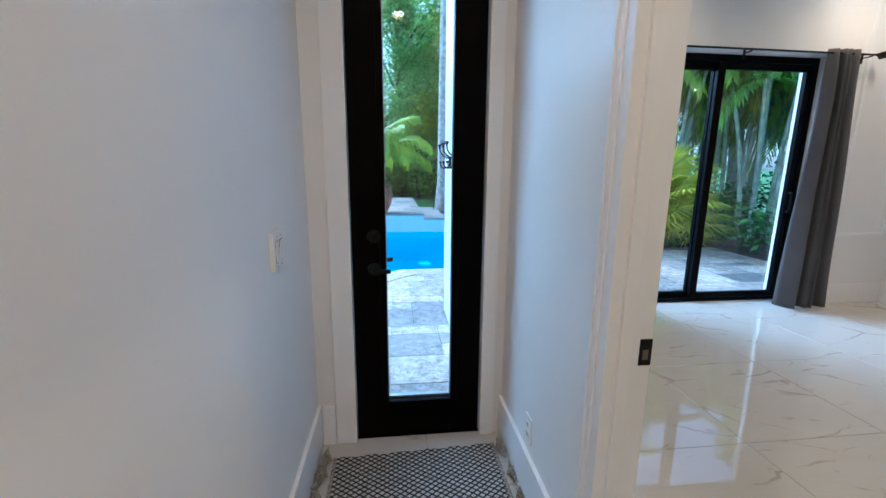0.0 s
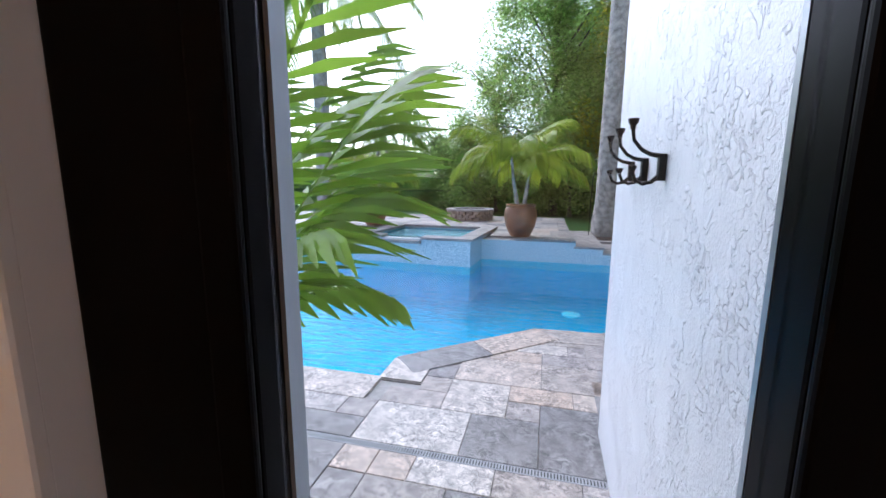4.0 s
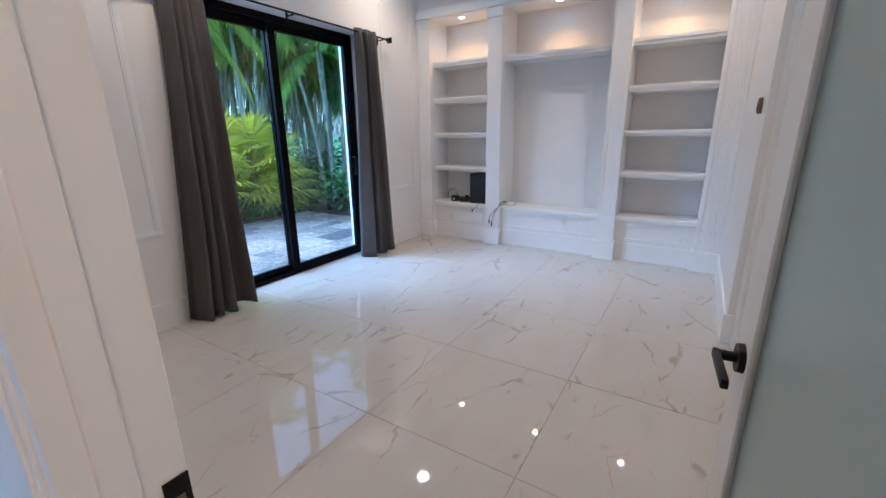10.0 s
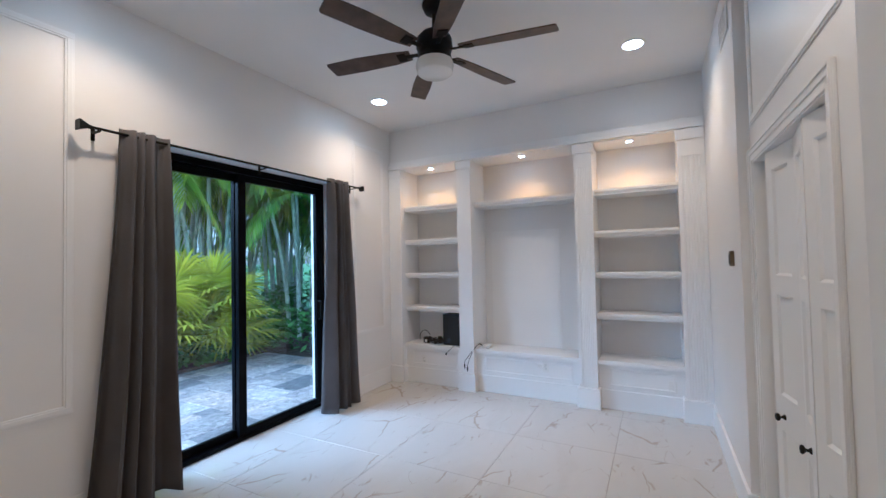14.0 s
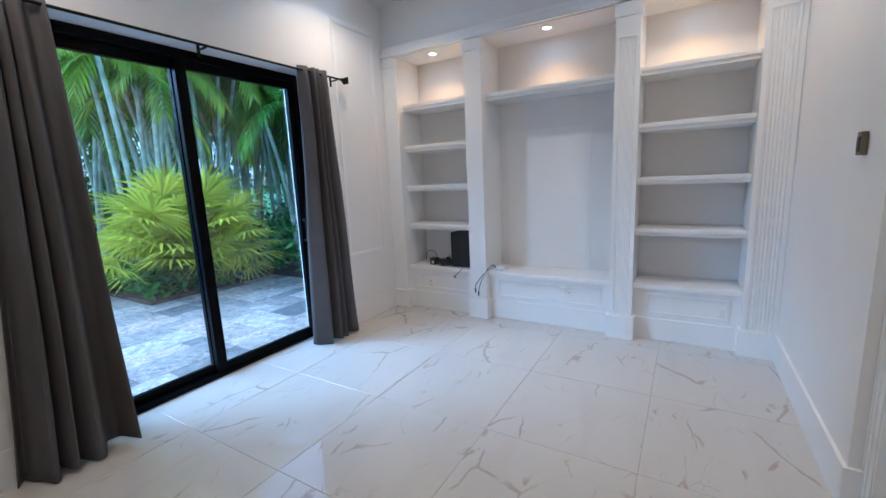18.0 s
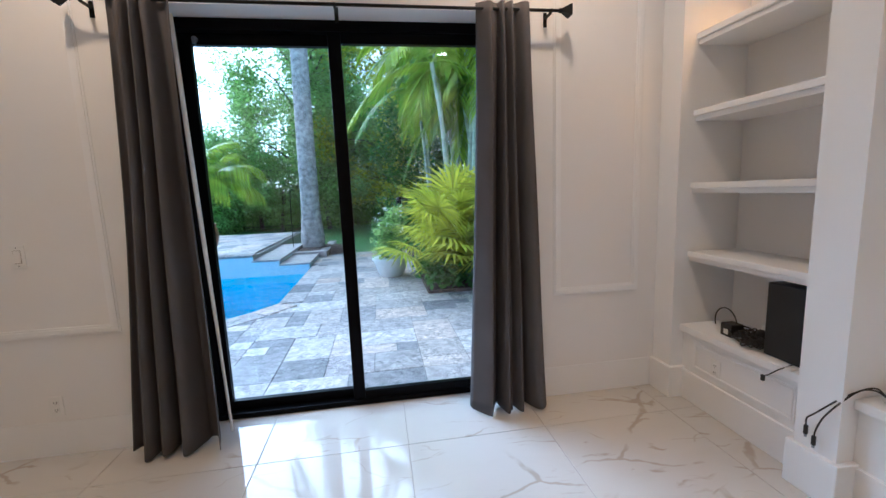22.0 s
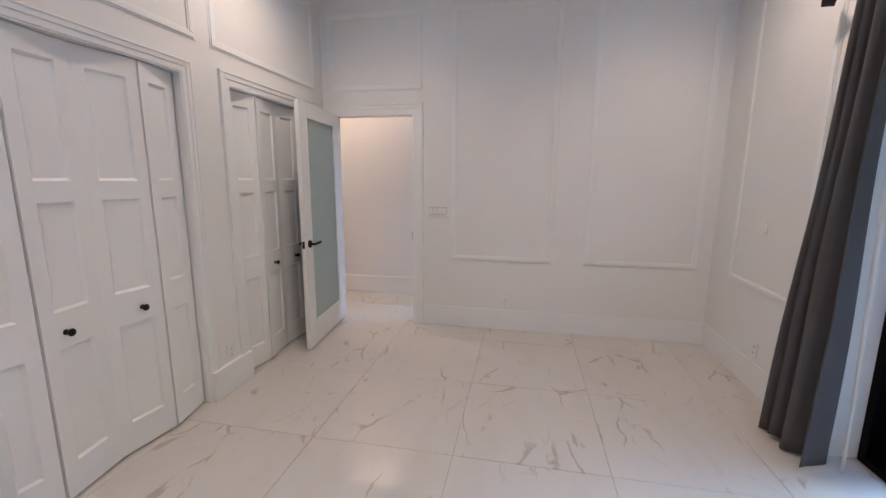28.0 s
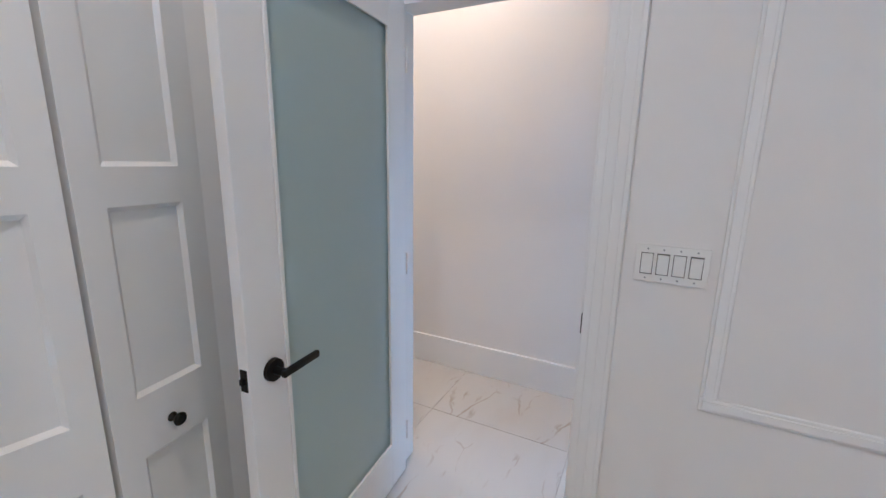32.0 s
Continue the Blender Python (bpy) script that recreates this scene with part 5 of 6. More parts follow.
fc = lathe(bmesh.new(), ((0.70, 0.0), (0.70, 0.05), (0.48, 0.05), (0.47, 0.0)), 32, pose(-1.55, 14.2, DECK + 0.27))
part("cap", fc, COPING, fi, "flat stone cap")

# stucco outer wall beside the garden door
def stucco_relief():
    bm = bmesh.new()
    nx, nz = 120, 200
    noise.seed_set(3)
    vs = []
    for i in range(nx + 1):
        row = []
        for k in range(nz + 1):
            y, z = 2.62 + 1.89 * i / nx, -0.12 + 3.4 * k / nz
            lump = noise.fractal(Vector((y * 11, z * 11, 4.0)), 0.7, 2.0, 4)
            row.append(bm.verts.new((1.0 - 0.0012 * max(0.0, lump), y, z)))
        vs.append(row)
    for i in range(nx):
        for k in range(nz):
            bm.faces.new((vs[i][k], vs[i + 1][k], vs[i + 1][k + 1], vs[i][k + 1]))
    return bm


structure("wall_outside_west", stucco_relief(), STUCCO, "white knockdown-textured stucco outer wall", "wall", True)
structure("wall_outside_core", boxes((1.012, 2.64, -0.2, HX1, OUT, CZ), (1.012, OUT, -0.2, HX1, OUT + 0.006, CZ)), STUCCO, "white stucco outer wall core", "wall")
structure("wall_outside_north", boxes((1.0, OUT, -0.2, SX0 - 0.06, OUT + 0.012, CZ), (SX1 + 0.06, OUT, -0.2, 6.3, OUT + 0.012, CZ), (SX0 - 0.06, OUT, SZ + 0.05, SX1 + 0.06, OUT + 0.012, CZ)), STUCCO, "white stucco outer wall around the sliding door", "wall")
structure("wall_outside_hall", boxes((-6.0, HN + 0.2, -0.2, GX0 - 0.03, HN + 0.215, CZ), (GX1 + 0.03, HN + 0.2, -0.2, 1.0, HN + 0.215, CZ), (GX0 - 0.03, HN + 0.2, GZ + 0.03, GX1 + 0.03, HN + 0.215, CZ)), STUCCO, "white stucco outer wall around the garden door", "wall")
for hy in (3.61, 3.845, 4.08):
    hk = root("wall_hook", (0.995, hy, 1.38), "black iron double hook on the stucco wall", "wall hook", "hooks on the stucco wall")
    part("back_plate", boxes((0.978, hy - 0.013, 1.345, 1.0, hy + 0.013, 1.425), bevel=0.004), IRON, hk)
    hb = bmesh.new()
    P = lambda d, z: (0.985 - d, hy, z)
    sweep(hb, (P(0, 1.418), P(0.03, 1.424), P(0.055, 1.438), P(0.078, 1.466), P(0.083, 1.50)), (0.008, 0.0065, 0.006, 0.0055, 0.0055), 8)
    tube(hb, P(0.083, 1.498), P(0.083, 1.504), 0.009, None, 12)
    lathe(hb, ((0.006, 0.0), (0.014, 0.012), (0.016, 0.024), (0.0, 0.026)), 14, pose(0.985 - 0.083, hy, 1.504))
    part("upper_hook", hb, IRON, hk, smooth=True)
    hb = bmesh.new()
    sweep(hb, (P(0, 1.362), P(0.022, 1.342), P(0.045, 1.336), P(0.066, 1.346), P(0.076, 1.37)), (0.008, 0.0065, 0.006, 0.0055, 0.0055), 8)
    lathe(hb, ((0.006, 0.0), (0.011, 0.009), (0.013, 0.018), (0.0, 0.02)), 14, pose(0.985 - 0.077, hy, 1.372))
    part("lower_hook", hb, IRON, hk, smooth=True)
dr = root("channel_drain", (-1.0, 4.09, PAVE), "long pale slotted drain channel set in the paving", "drain")
part("channel", boxes((-6.0, 4.06, PAVE - 0.01, 0.995, 4.11, PAVE + 0.004)), DRAIN, dr)
slots = bmesh.new()
for i in range(230):
    x = -2.5 + i * 0.0152
    box(slots, x, 4.068, PAVE + 0.0035, x + 0.0065, 4.102, PAVE + 0.0048)
part("slots", slots, SLOT, dr)

# coping along the water's edge
for ei, ((ax, ay), (bx, by)) in enumerate(zip(POOL[:8], POOL[1:9])):
    L = math.hypot(bx - ax, by - ay)
    n = max(1, round(L / 0.62))
    ang = math.degrees(math.atan2(by - ay, bx - ax))
    if ax < -4 and bx > -4:
        n = 13
    for k in range(n):
        u0, u1 = L * k / n, L * (k + 1) / n
        if ax + (bx - ax) * (k + 1) / n < -4.5:
            continue
        cb2 = boxes((u0 + 0.002, -0.30, -0.045, u1 - 0.002, 0.02, 0.006), bevel=0.006)
        cb2.transform(pose(ax, ay, PAVE + 0.002 * (ei % 3), 0, 0, ang))
        structure("coping_stone", cb2, PAVER, "travertine coping stone at the pool edge", "coping")
for k in range(9):
    xa = -9.0 + 10.22 * k / 9
    if xa > -0.95 or xa + 1.13 < -2.9:
        structure("coping_stone", boxes((xa, 10.27, DECK - 0.04, min(1.22, xa + 1.13), 10.62, DECK + 0.004), bevel=0.006), PAVER, "travertine coping stone on the raised pool wall", "coping")
vc = root("pool_cleaner", (1.0, 7.2, WATER), "small pale pool skimmer disc under the water", "pool fitting")
part("disc", lathe(bmesh.new(), ((0.10, 0), (0.11, 0.02), (0.05, 0.04), (0, 0.045)), 18, pose(1.0, 7.2, WATER - 0.05)), PLASTIC, vc, smooth=True)


# ---- plants ----
def strip(V, F, pts, widths, side):
    """A blade along pts, slightly folded along its middle."""
    n0 = len(V)
    for p, w in zip(pts, widths):
        V.append(tuple(p - side * w))
        V.append(tuple(p + side * w))
    for i in range(len(pts) - 1):
        a = n0 + 2 * i
        F.append((a, a + 1, a + 3, a + 2))


def frond(V, F, base, yaw, length, rise, droop, n=34, leaf=0.42, width=0.02, hang=0.35, rnd=random, lift=0.22):
    """A feather palm leaf: a curved midrib with two rows of narrow leaflets."""
    d = Vector((math.cos(yaw), math.sin(yaw), 0))
    sd = Vector((-math.sin(yaw), math.cos(yaw), 0))
    rib = []
    for i in range(n + 1):
        u = i / n
        rib.append(Vector(base) + d * (length * (u - 0.18 * droop * u * u)) + Vector((0, 0, length * (rise * u - droop * u * u))))
    strip(V, F, rib[::4] + [rib[-1]], [0.012 * (1 - 0.8 * i / (n / 4)) + 0.003 for i in range(len(rib[::4]) + 1)], sd)
    for i in range(2, n + 1):
        u = i / n
        t = (rib[i] - rib[i - 1]).normalized()
        up = t.cross(sd) * -1
        ll = leaf * (0.35 + 1.25 * u * (1.15 - u) * 1.9) * rnd.uniform(0.85, 1.1)
        for s in (-1, 1):
            out = (sd * s * (0.95 - 0.45 * u) + t * (0.45 + 0.6 * u) + up * lift).normalized()
            tip = rib[i] + out * ll + Vector((0, 0, -hang * ll * rnd.uniform(0.6, 1.3)))
            m1 = rib[i] + out * ll * 0.5 + Vector((0, 0, -hang * ll * 0.12))
            sw2 = t.cross(out).cross(out).normalized()
            strip(V, F, (rib[i], m1, tip), (width * 0.45, width, width * 0.12), sw2)


def fan_leaf(V, F, base, yaw, elev, stalk, size, rnd, n=20):
    """A fan palm leaf: a stalk and a fan of long pointed fingers."""
    d = Vector((math.cos(yaw) * math.cos(elev), math.sin(yaw) * math.cos(elev), math.sin(elev)))
    sd = Vector((-math.sin(yaw), math.cos(yaw), 0))
    up = d.cross(sd) * -1
    hub = Vector(base) + d * stalk + Vector((0, 0, -0.10 * stalk * stalk))
    strip(V, F, (Vector(base), (Vector(base) + hub) / 2 + Vector((0, 0, 0.02)), hub), (0.010, 0.008, 0.008), sd)
    for i in range(n):
        a = (i / (n - 1) - 0.5) * radians(290)
        o = d * math.cos(a) + sd * math.sin(a) + up * 0.15
        ll = size * (0.78 + 0.28 * math.cos(a * 0.5)) * rnd.uniform(0.9, 1.08)
        w = (sd * math.cos(a) - d * math.sin(a))
        strip(V, F, (hub, hub + o * ll * 0.55, hub + o * ll + Vector((0, 0, -0.18 * ll))), (0.006, 0.022 * size / 0.6, 0.002), w)


def leaf_mesh(name, V, F, mat):
    me = bpy.data.meshes.new(name)
    me.from_pydata(V, [], F)
    me.materials.append(mat)
    return me


def child(name, me, parent, label=""):
    o = new(name, me)
    o.parent = parent
    o.matrix_parent_inverse = Matrix.Translation(-base_of(parent))
    if label:
        o["label"] = label
    return o


def scatter(rnd, centres, count, size, flat=0.5):
    """Small four-cornered leaves strewn about clump centres (x, y, z, radius)."""
    V, F = [], []
    for k in range(count):
        cx, cy, cz, r = centres[int(rnd.random() * len(centres))]
        a, b = rnd.uniform(0, 2 * math.pi), math.asin(rnd.uniform(-1, 1))
        q = r * rnd.random() ** 0.45
        p = Vector((cx + q * math.cos(a) * math.cos(b), cy + q * math.sin(a) * math.cos(b), cz + q * math.sin(b) * 0.8))
        yaw, tip = rnd.uniform(0, 2 * math.pi), rnd.uniform(-0.9, 0.5)
        d = Vector((math.cos(yaw) * math.cos(tip), math.sin(yaw) * math.cos(tip), math.sin(tip)))
        s = d.cross(Vector((rnd.uniform(-flat, flat), rnd.uniform(-flat, flat), 1))).normalized()
        ll = size * rnd.uniform(0.7, 1.35)
        n0 = len(V)
        V += [tuple(p), tuple(p + d * ll * 0.5 + s * ll * 0.26), tuple(p + d * ll), tuple(p + d * ll * 0.5 - s * ll * 0.26)]
        F.append((n0, n0 + 1, n0 + 2, n0 + 3))
    return V, F


def leafy_tree(seed, x, y, height, spread, label, leaves=9000, size=0.13, mat=None, low=0.3, wisp=0.0):
    rnd = random.Random(seed)
    r = root("tree", (x, y, LAWN), label, "tree", "garden trees")
    tb = bmesh.new()
    lean = rnd.uniform(-0.3, 0.3)
    trunk = [(x + lean * k / 5, y, LAWN + height * 0.75 * k / 5) for k in range(6)]
    sweep(tb, trunk, [0.16 * height / 8 * (1 - 0.14 * k) for k in range(6)], 9)
    clumps = []
    for k in range(22):
        h = rnd.uniform(low, 0.95)
        base = Vector((x + lean * h, y, LAWN + height * min(h, 0.72) * 0.85))
        a = rnd.uniform(0, 2 * math.pi)
        rr = spread * rnd.uniform(0.25, 1.0) * (1.0 - 0.55 * abs(h - 0.55))
        tip = Vector((x + rr * math.cos(a), y + rr * math.sin(a), LAWN + height * h + rnd.uniform(0, 0.12) * height))
        m = (base + tip) / 2 + Vector((0, 0, 0.05 * height))
        sweep(tb, (base, m, tip), (0.035 * height / 6, 0.02 * height / 6, 0.006), 5)
        for q in range(3):
            w = rnd.uniform(0.4, 1.0)
            c = base.lerp(tip, w) + Vector([rnd.uniform(-0.4, 0.4) * spread * 0.4 for _ in range(3)])
            clumps.append((c.x, c.y, c.z, spread * rnd.uniform(0.19, 0.36) * (1 - wisp)))
    for k in range(8):
        h = low + (0.85 - low) * (k + 0.5) / 8
        clumps.append((x + lean * h + rnd.uniform(-0.4, 0.4), y - 0.12 * spread, LAWN + height * h, spread * rnd.uniform(0.16, 0.26) * (1 - wisp)))
    part("trunk", tb, TREEBARK, r, "brown trunk with limbs", True)
    V, F = scatter(rnd, clumps, leaves, size)
    child("crown", leaf_mesh("crown", V, F, mat or LEAFC), r, "loose crown of small green leaves")
    return r


def trunk_rings(x, y, z0, z1, r0, r1, lean=(0, 0), rings=40, bulge=0.0, seg=20):
    bm = bmesh.new()
    pts, rad = [], []
    for k in range(rings * 2 + 1):
        u = k / (rings * 2)
        pts.append((x + lean[0] * u * u, y + lean[1] * u * u, z0 + (z1 - z0) * u))
        rad.append((r0 + (r1 - r0) * u + bulge * math.exp(-((u - 0.03) / 0.05) ** 2)) * (1.0 if k % 2 else 0.965))
    sweep(bm, pts, rad, seg)
    return bm


def feather_palm(seed, x, y, z0, h, trunk_r, fronds, flen, label, bark, leaf_mat, lean=(0, 0), rise=(0.2, 1.0), droop=(0.5, 0.9), n=34, leaf=0.42, width=0.02, bulge=0.0, group="garden palms", shaft=0.0):
    rnd = random.Random(seed)
    r = root("palm_tree", (x, y, z0), label, "palm tree", group)
    part("trunk", trunk_rings(x, y, z0, z0 + h, trunk_r, trunk_r * 0.72, lean, max(8, int(h / 0.14)), bulge), bark, r, "ringed trunk", True)
    tx, ty, tz = x + lean[0], y + lean[1], z0 + h
    if shaft:
        part("crownshaft", sweep(bmesh.new(), ((tx, ty, tz - 0.02), (tx, ty, tz + shaft * 0.5), (tx, ty, tz + shaft)), (trunk_r * 0.8, trunk_r * 0.85, trunk_r * 0.3), 16), CANE, r, "smooth green crownshaft", True)
        tz += shaft * 0.9
    V, F = [], []
    for k in range(fronds):
        yaw = 2 * math.pi * k * 0.381966 + rnd.uniform(-0.2, 0.2)
        u = k / max(1, fronds - 1)
        ri = rise[0] + (rise[1] - rise[0]) * u + rnd.uniform(-0.08, 0.08)
        dr2 = droop[0] + (droop[1] - droop[0]) * rnd.random()
        frond(V, F, (tx, ty, tz), yaw, flen * rnd.uniform(0.8, 1.1), ri, dr2, n, leaf, width, 0.35, rnd)
    child("crown", leaf_mesh("crown", V, F, leaf_mat), r, "crown of green feather fronds")
    return r


def pot(x, y, z, profile, mat, label, name="plant_pot"):
    r = root(name, (x, y, z), label, "plant pot", "garden pots")
    part("body", lathe(bmesh.new(), profile, 32, pose(x, y, z)), mat, r, smooth=True)
    top_r, top_z = profile[-1]
    part("soil", lathe(bmesh.new(), ((top_r * 0.9, -0.05), (top_r * 0.9, -0.015), (0, -0.01)), 24, pose(x, y, z + top_z)), MULCH, r, "dark soil")
    return r


URN = ((0.19, 0.0), (0.23, 0.06), (0.30, 0.22), (0.335, 0.40), (0.32, 0.53), (0.285, 0.60), (0.30, 0.62), (0.305, 0.65), (0.275, 0.66))
pot(0.14, 10.72, DECK, URN, TERRA, "round glazed brown urn on the pool deck")
pot(-3.6, 11.9, DECK, URN, TERRA, "round glazed brown urn beside the spa")


def potted_palm(seed, x, y, z, stems, h, flen, fronds, label, leaf_mat=None, leaf=0.34, width=0.011):
    rnd = random.Random(seed)
    r = root("potted_palm", (x, y, z), label, "palm plant", "potted palms")
    V, F = [], []
    for s in range(stems):
        a = 2 * math.pi * s / stems + 0.4
        bx, by = x + 0.07 * math.cos(a), y + 0.07 * math.sin(a)
        tip = (bx + 0.16 * math.cos(a), by + 0.16 * math.sin(a), z + h * rnd.uniform(0.85, 1.05))
        sb2 = sweep(bmesh.new(), ((bx, by, z - 0.03), ((bx + tip[0]) / 2 - 0.02, (by + tip[1]) / 2, (z + tip[2]) / 2), tip), (0.045, 0.034, 0.024), 10)
        part("stem", sb2, BARK if stems < 4 else CANE, r, smooth=True)
        for k in range(fronds):
            yaw = 2 * math.pi * k * 0.381966 + s
            u = k / fronds
            frond(V, F, tip, yaw, flen * rnd.uniform(0.8, 1.1), 0.3 + 0.95 * u, rnd.uniform(0.45, 0.75), 40, leaf, width, 0.42, rnd, 0.4)
    child("crown", leaf_mesh("crown", V, F, leaf_mat or LEAFA), r, "arching green feather fronds")
    return r


potted_palm(4, 0.14, 10.72, DECK + 0.64, 2, 0.98, 1.36, 12, "green palm with arching fronds in the urn", LEAFE, 0.38)
potted_palm(9, -3.6, 11.9, DECK + 0.64, 3, 0.75, 1.05, 9, "green palm with arching fronds in the urn", LEAFE)

# near planter outside the garden door
px2, py2 = -0.43, 3.46
pr = pot(px2, py2, PAVE, ((0.12, 0.0), (0.15, 0.08), (0.185, 0.26), (0.192, 0.40), (0.18, 0.50), (0.184, 0.52), (0.168, 0.525), (0.155, 0.49)), POTGREY, "weathered grey-brown stone planter by the door")
q = random.Random(21)
for k in range(40):
    a, rr = q.uniform(0, 6.28), 0.145 * math.sqrt(q.random())
    pe = bmesh.new()
    bmesh.ops.create_icosphere(pe, subdivisions=2, radius=1, matrix=Matrix.Translation((px2 + rr * math.cos(a), py2 + rr * math.sin(a), PAVE + 0.505 + q.uniform(0, 0.012))) @ Matrix.Rotation(q.uniform(0, 3), 4, "Z") @ Matrix.Diagonal((q.uniform(0.022, 0.034), q.uniform(0.016, 0.024), q.uniform(0.012, 0.018), 1)))
    part("pebble", pe, PEBBLE, pr, "smooth dark pebble" if k == 0 else "", True)
np_r = root("potted_palm", (px2, py2, PAVE + 0.5), "lush green palm with broad leaflets by the door", "palm plant", "potted palms")
V, F = [], []
rnd = random.Random(33)
STEMS = ((0.035, 0.02, 0.52), (-0.03, 0.04, 0.62), (0.03, -0.035, 0.40), (-0.05, -0.02, 0.50))
for dx, dy, h in STEMS:
    tip = (px2 + dx * 2.2, py2 + dy * 2.2, PAVE + 0.5 + h)
    part("stem", sweep(bmesh.new(), ((px2 + dx, py2 + dy, PAVE + 0.48), (px2 + dx * 1.3, py2 + dy * 1.3, PAVE + 0.5 + h / 2), tip), (0.022, 0.016, 0.010), 10), CANE, np_r, smooth=True)
# stem, heading, length, rise, droop, leaflet length
for s, yaw, ln, ri, dp, lf in ((0, 18, 0.54, 1.35, 0.70, 0.36), (0, 48, 0.60, 1.45, 0.60, 0.36), (1, 8, 0.62, 1.70, 0.75, 0.26), (1, 62, 0.80, 1.75, 0.60, 0.30),
                               (2, 24, 0.60, 0.75, 0.60, 0.20), (2, 64, 0.50, 0.95, 0.70, 0.26), (0, 85, 0.70, 1.30, 0.60, 0.34), (1, 110, 0.85, 1.50, 0.60, 0.34), (3, 150, 0.80, 1.30, 0.60, 0.32), (3, 200, 0.75, 1.10, 0.60, 0.32),
                               (1, -25, 0.80, 1.70, 0.60, 0.32), (2, -20, 0.55, 1.30, 0.60, 0.32), (2, -60, 0.60, 1.10, 0.60, 0.30), (3, 255, 0.65, 1.20, 0.60, 0.30), (0, 0, 0.60, 1.75, 0.60, 0.34), (3, 100, 0.60, 2.00, 0.50, 0.32)):
    dx, dy, h = STEMS[s]
    frond(V, F, (px2 + dx * 2.2, py2 + dy * 2.2, PAVE + 0.49 + h), radians(yaw), ln, ri, dp, 13, lf, 0.019, 0.15, rnd, 0.42)
child("crown", leaf_mesh("crown", V, F, LEAFA), np_r, "broad green leaflets")

# tall palms
feather_palm(2, 2.02, 12.8, LAWN + 0.1, 9.0, 0.25, 16, 3.4, "tall royal palm with a pale grey trunk", BARK, LEAFA, (0.1, 0.2), (-0.35, 1.0), (0.5, 0.9), 44, 0.62, 0.022, 0.06, shaft=1.2)
feather_palm(6, -5.6, 13.0, LAWN + 0.1, 6.2, 0.25, 15, 3.2, "tall royal palm with a pale grey trunk", BARK, LEAFA, (-0.1, 0.1), (-0.35, 1.0), (0.5, 0.9), 44, 0.62, 0.022, 0.06, shaft=1.1)
feather_palm(12, -9.3, 30.0, LAWN, 7.9, 0.09, 13, 1.5, "slim distant coconut palm", BARK, LEAFA, (0.3, 0), (-0.3, 0.8), (0.6, 1.0), 26, 0.42, 0.02)
for k, (x, y, h) in enumerate(((-7.0, 19.5, 3.9), (-6.3, 19.9, 4.4), (-8.4, 20.0, 4.7), (-12.5, 19.5, 4.0))):
    feather_palm(40 + k, x, y, LAWN, h, 0.09, 9, 2.3, "leaning garden palm beside the hedge", BARK, LEAFA, (0.5 * (-1) ** k, 0.2), (0.0, 1.0), (0.5, 0.9), 26, 0.5, 0.03)
mb = lathe(bmesh.new(), ((1.1, 0.0), (1.0, 0.10), (0.5, 0.17), (0.0, 0.18)), 28, pose(2.02, 12.8, LAWN))
structure("palm_bed", mb, MULCH, "round bed of brown mulch at the palm", "planting bed", True)
structure("palm_bed_kerb", boxes((2.3, 11.6, -0.2, 2.5, 13.9, 0.07), (1.3, 11.55, -0.2, 2.5, 11.7, 0.09), bevel=0.01), COPING, "low travertine kerb of the palm bed", "kerb")

# broad trees behind the pool
leafy_tree(1, 0.9, 21.0, 10.8, 4.2, "tall airy tree with fine green leaves", 60000, 0.15, LEAFC, 0.14)
leafy_tree(2, 4.8, 19.0, 9.5, 3.4, "leafy green garden tree", 30000, 0.17, LEAFB, 0.15)
leafy_tree(3, -1.8, 22.5, 7.6, 2.8, "airy young tree behind the fire pit", 12000, 0.15, LEAFC, 0.25, 0.25)
leafy_tree(5, 8.5, 17.5, 10.0, 3.6, "leafy green garden tree", 22000, 0.2, LEAFC, 0.1)
leafy_tree(8, -4.6, 23.0, 4.6, 2.6, "broad low garden tree", 14000, 0.15, LEAFC, 0.2)
leafy_tree(21, 2.6, 23.5, 8.0, 3.4, "leafy green garden tree", 20000, 0.2, LEAFC, 0.15)
leafy_tree(22, -0.4, 20.2, 3.6, 1.9, "leafy green garden tree", 9000, 0.13, LEAFC, 0.1)
leafy_tree(31, 1.6, 20.3, 5.4, 3.0, "dense low green tree before the hedge", 16000, 0.15, LEAFC, 0.08)
leafy_tree(32, -2.6, 21.2, 4.6, 2.6, "dense low green tree before the hedge", 13000, 0.14, LEAFC, 0.08)
leafy_tree(33, 4.4, 20.4, 4.6, 2.3, "dense low green tree before the hedge", 12000, 0.14, LEAFC, 0.06)
leafy_tree(13, -18.0, 30.0, 5.5, 4.0, "distant broad tree behind the hedge", 6000, 0.22, LEAFC, 0.2)
leafy_tree(14, -11.0, 34.0, 5.0, 4.5, "distant broad tree behind the hedge", 6000, 0.24, LEAFC, 0.2)
rnd = random.Random(77)
hc = [(rnd.uniform(-26, 9), 22.3 + rnd.uniform(-0.5, 0.9), rnd.uniform(0.1, 1.75), rnd.uniform(0.35, 0.6)) for _ in range(260)]
V, F = scatter(rnd, hc, 22000, 0.14)
tagged(new("hedge", leaf_mesh("hedge", V, F, LEAFD)), "long dense dark green hedge along the lawn", "hedge", kind="stuff")
hcore = boxes((-30, 22.4, LAWN, 12, 23.4, 1.55))
structure("hedge_core", hcore, LEAFD, "dark inside of the hedge", "hedge")
fence = root("garden_fence", (-9, 21.4, LAWN), "black metal picket fence in front of the hedge", "fence")
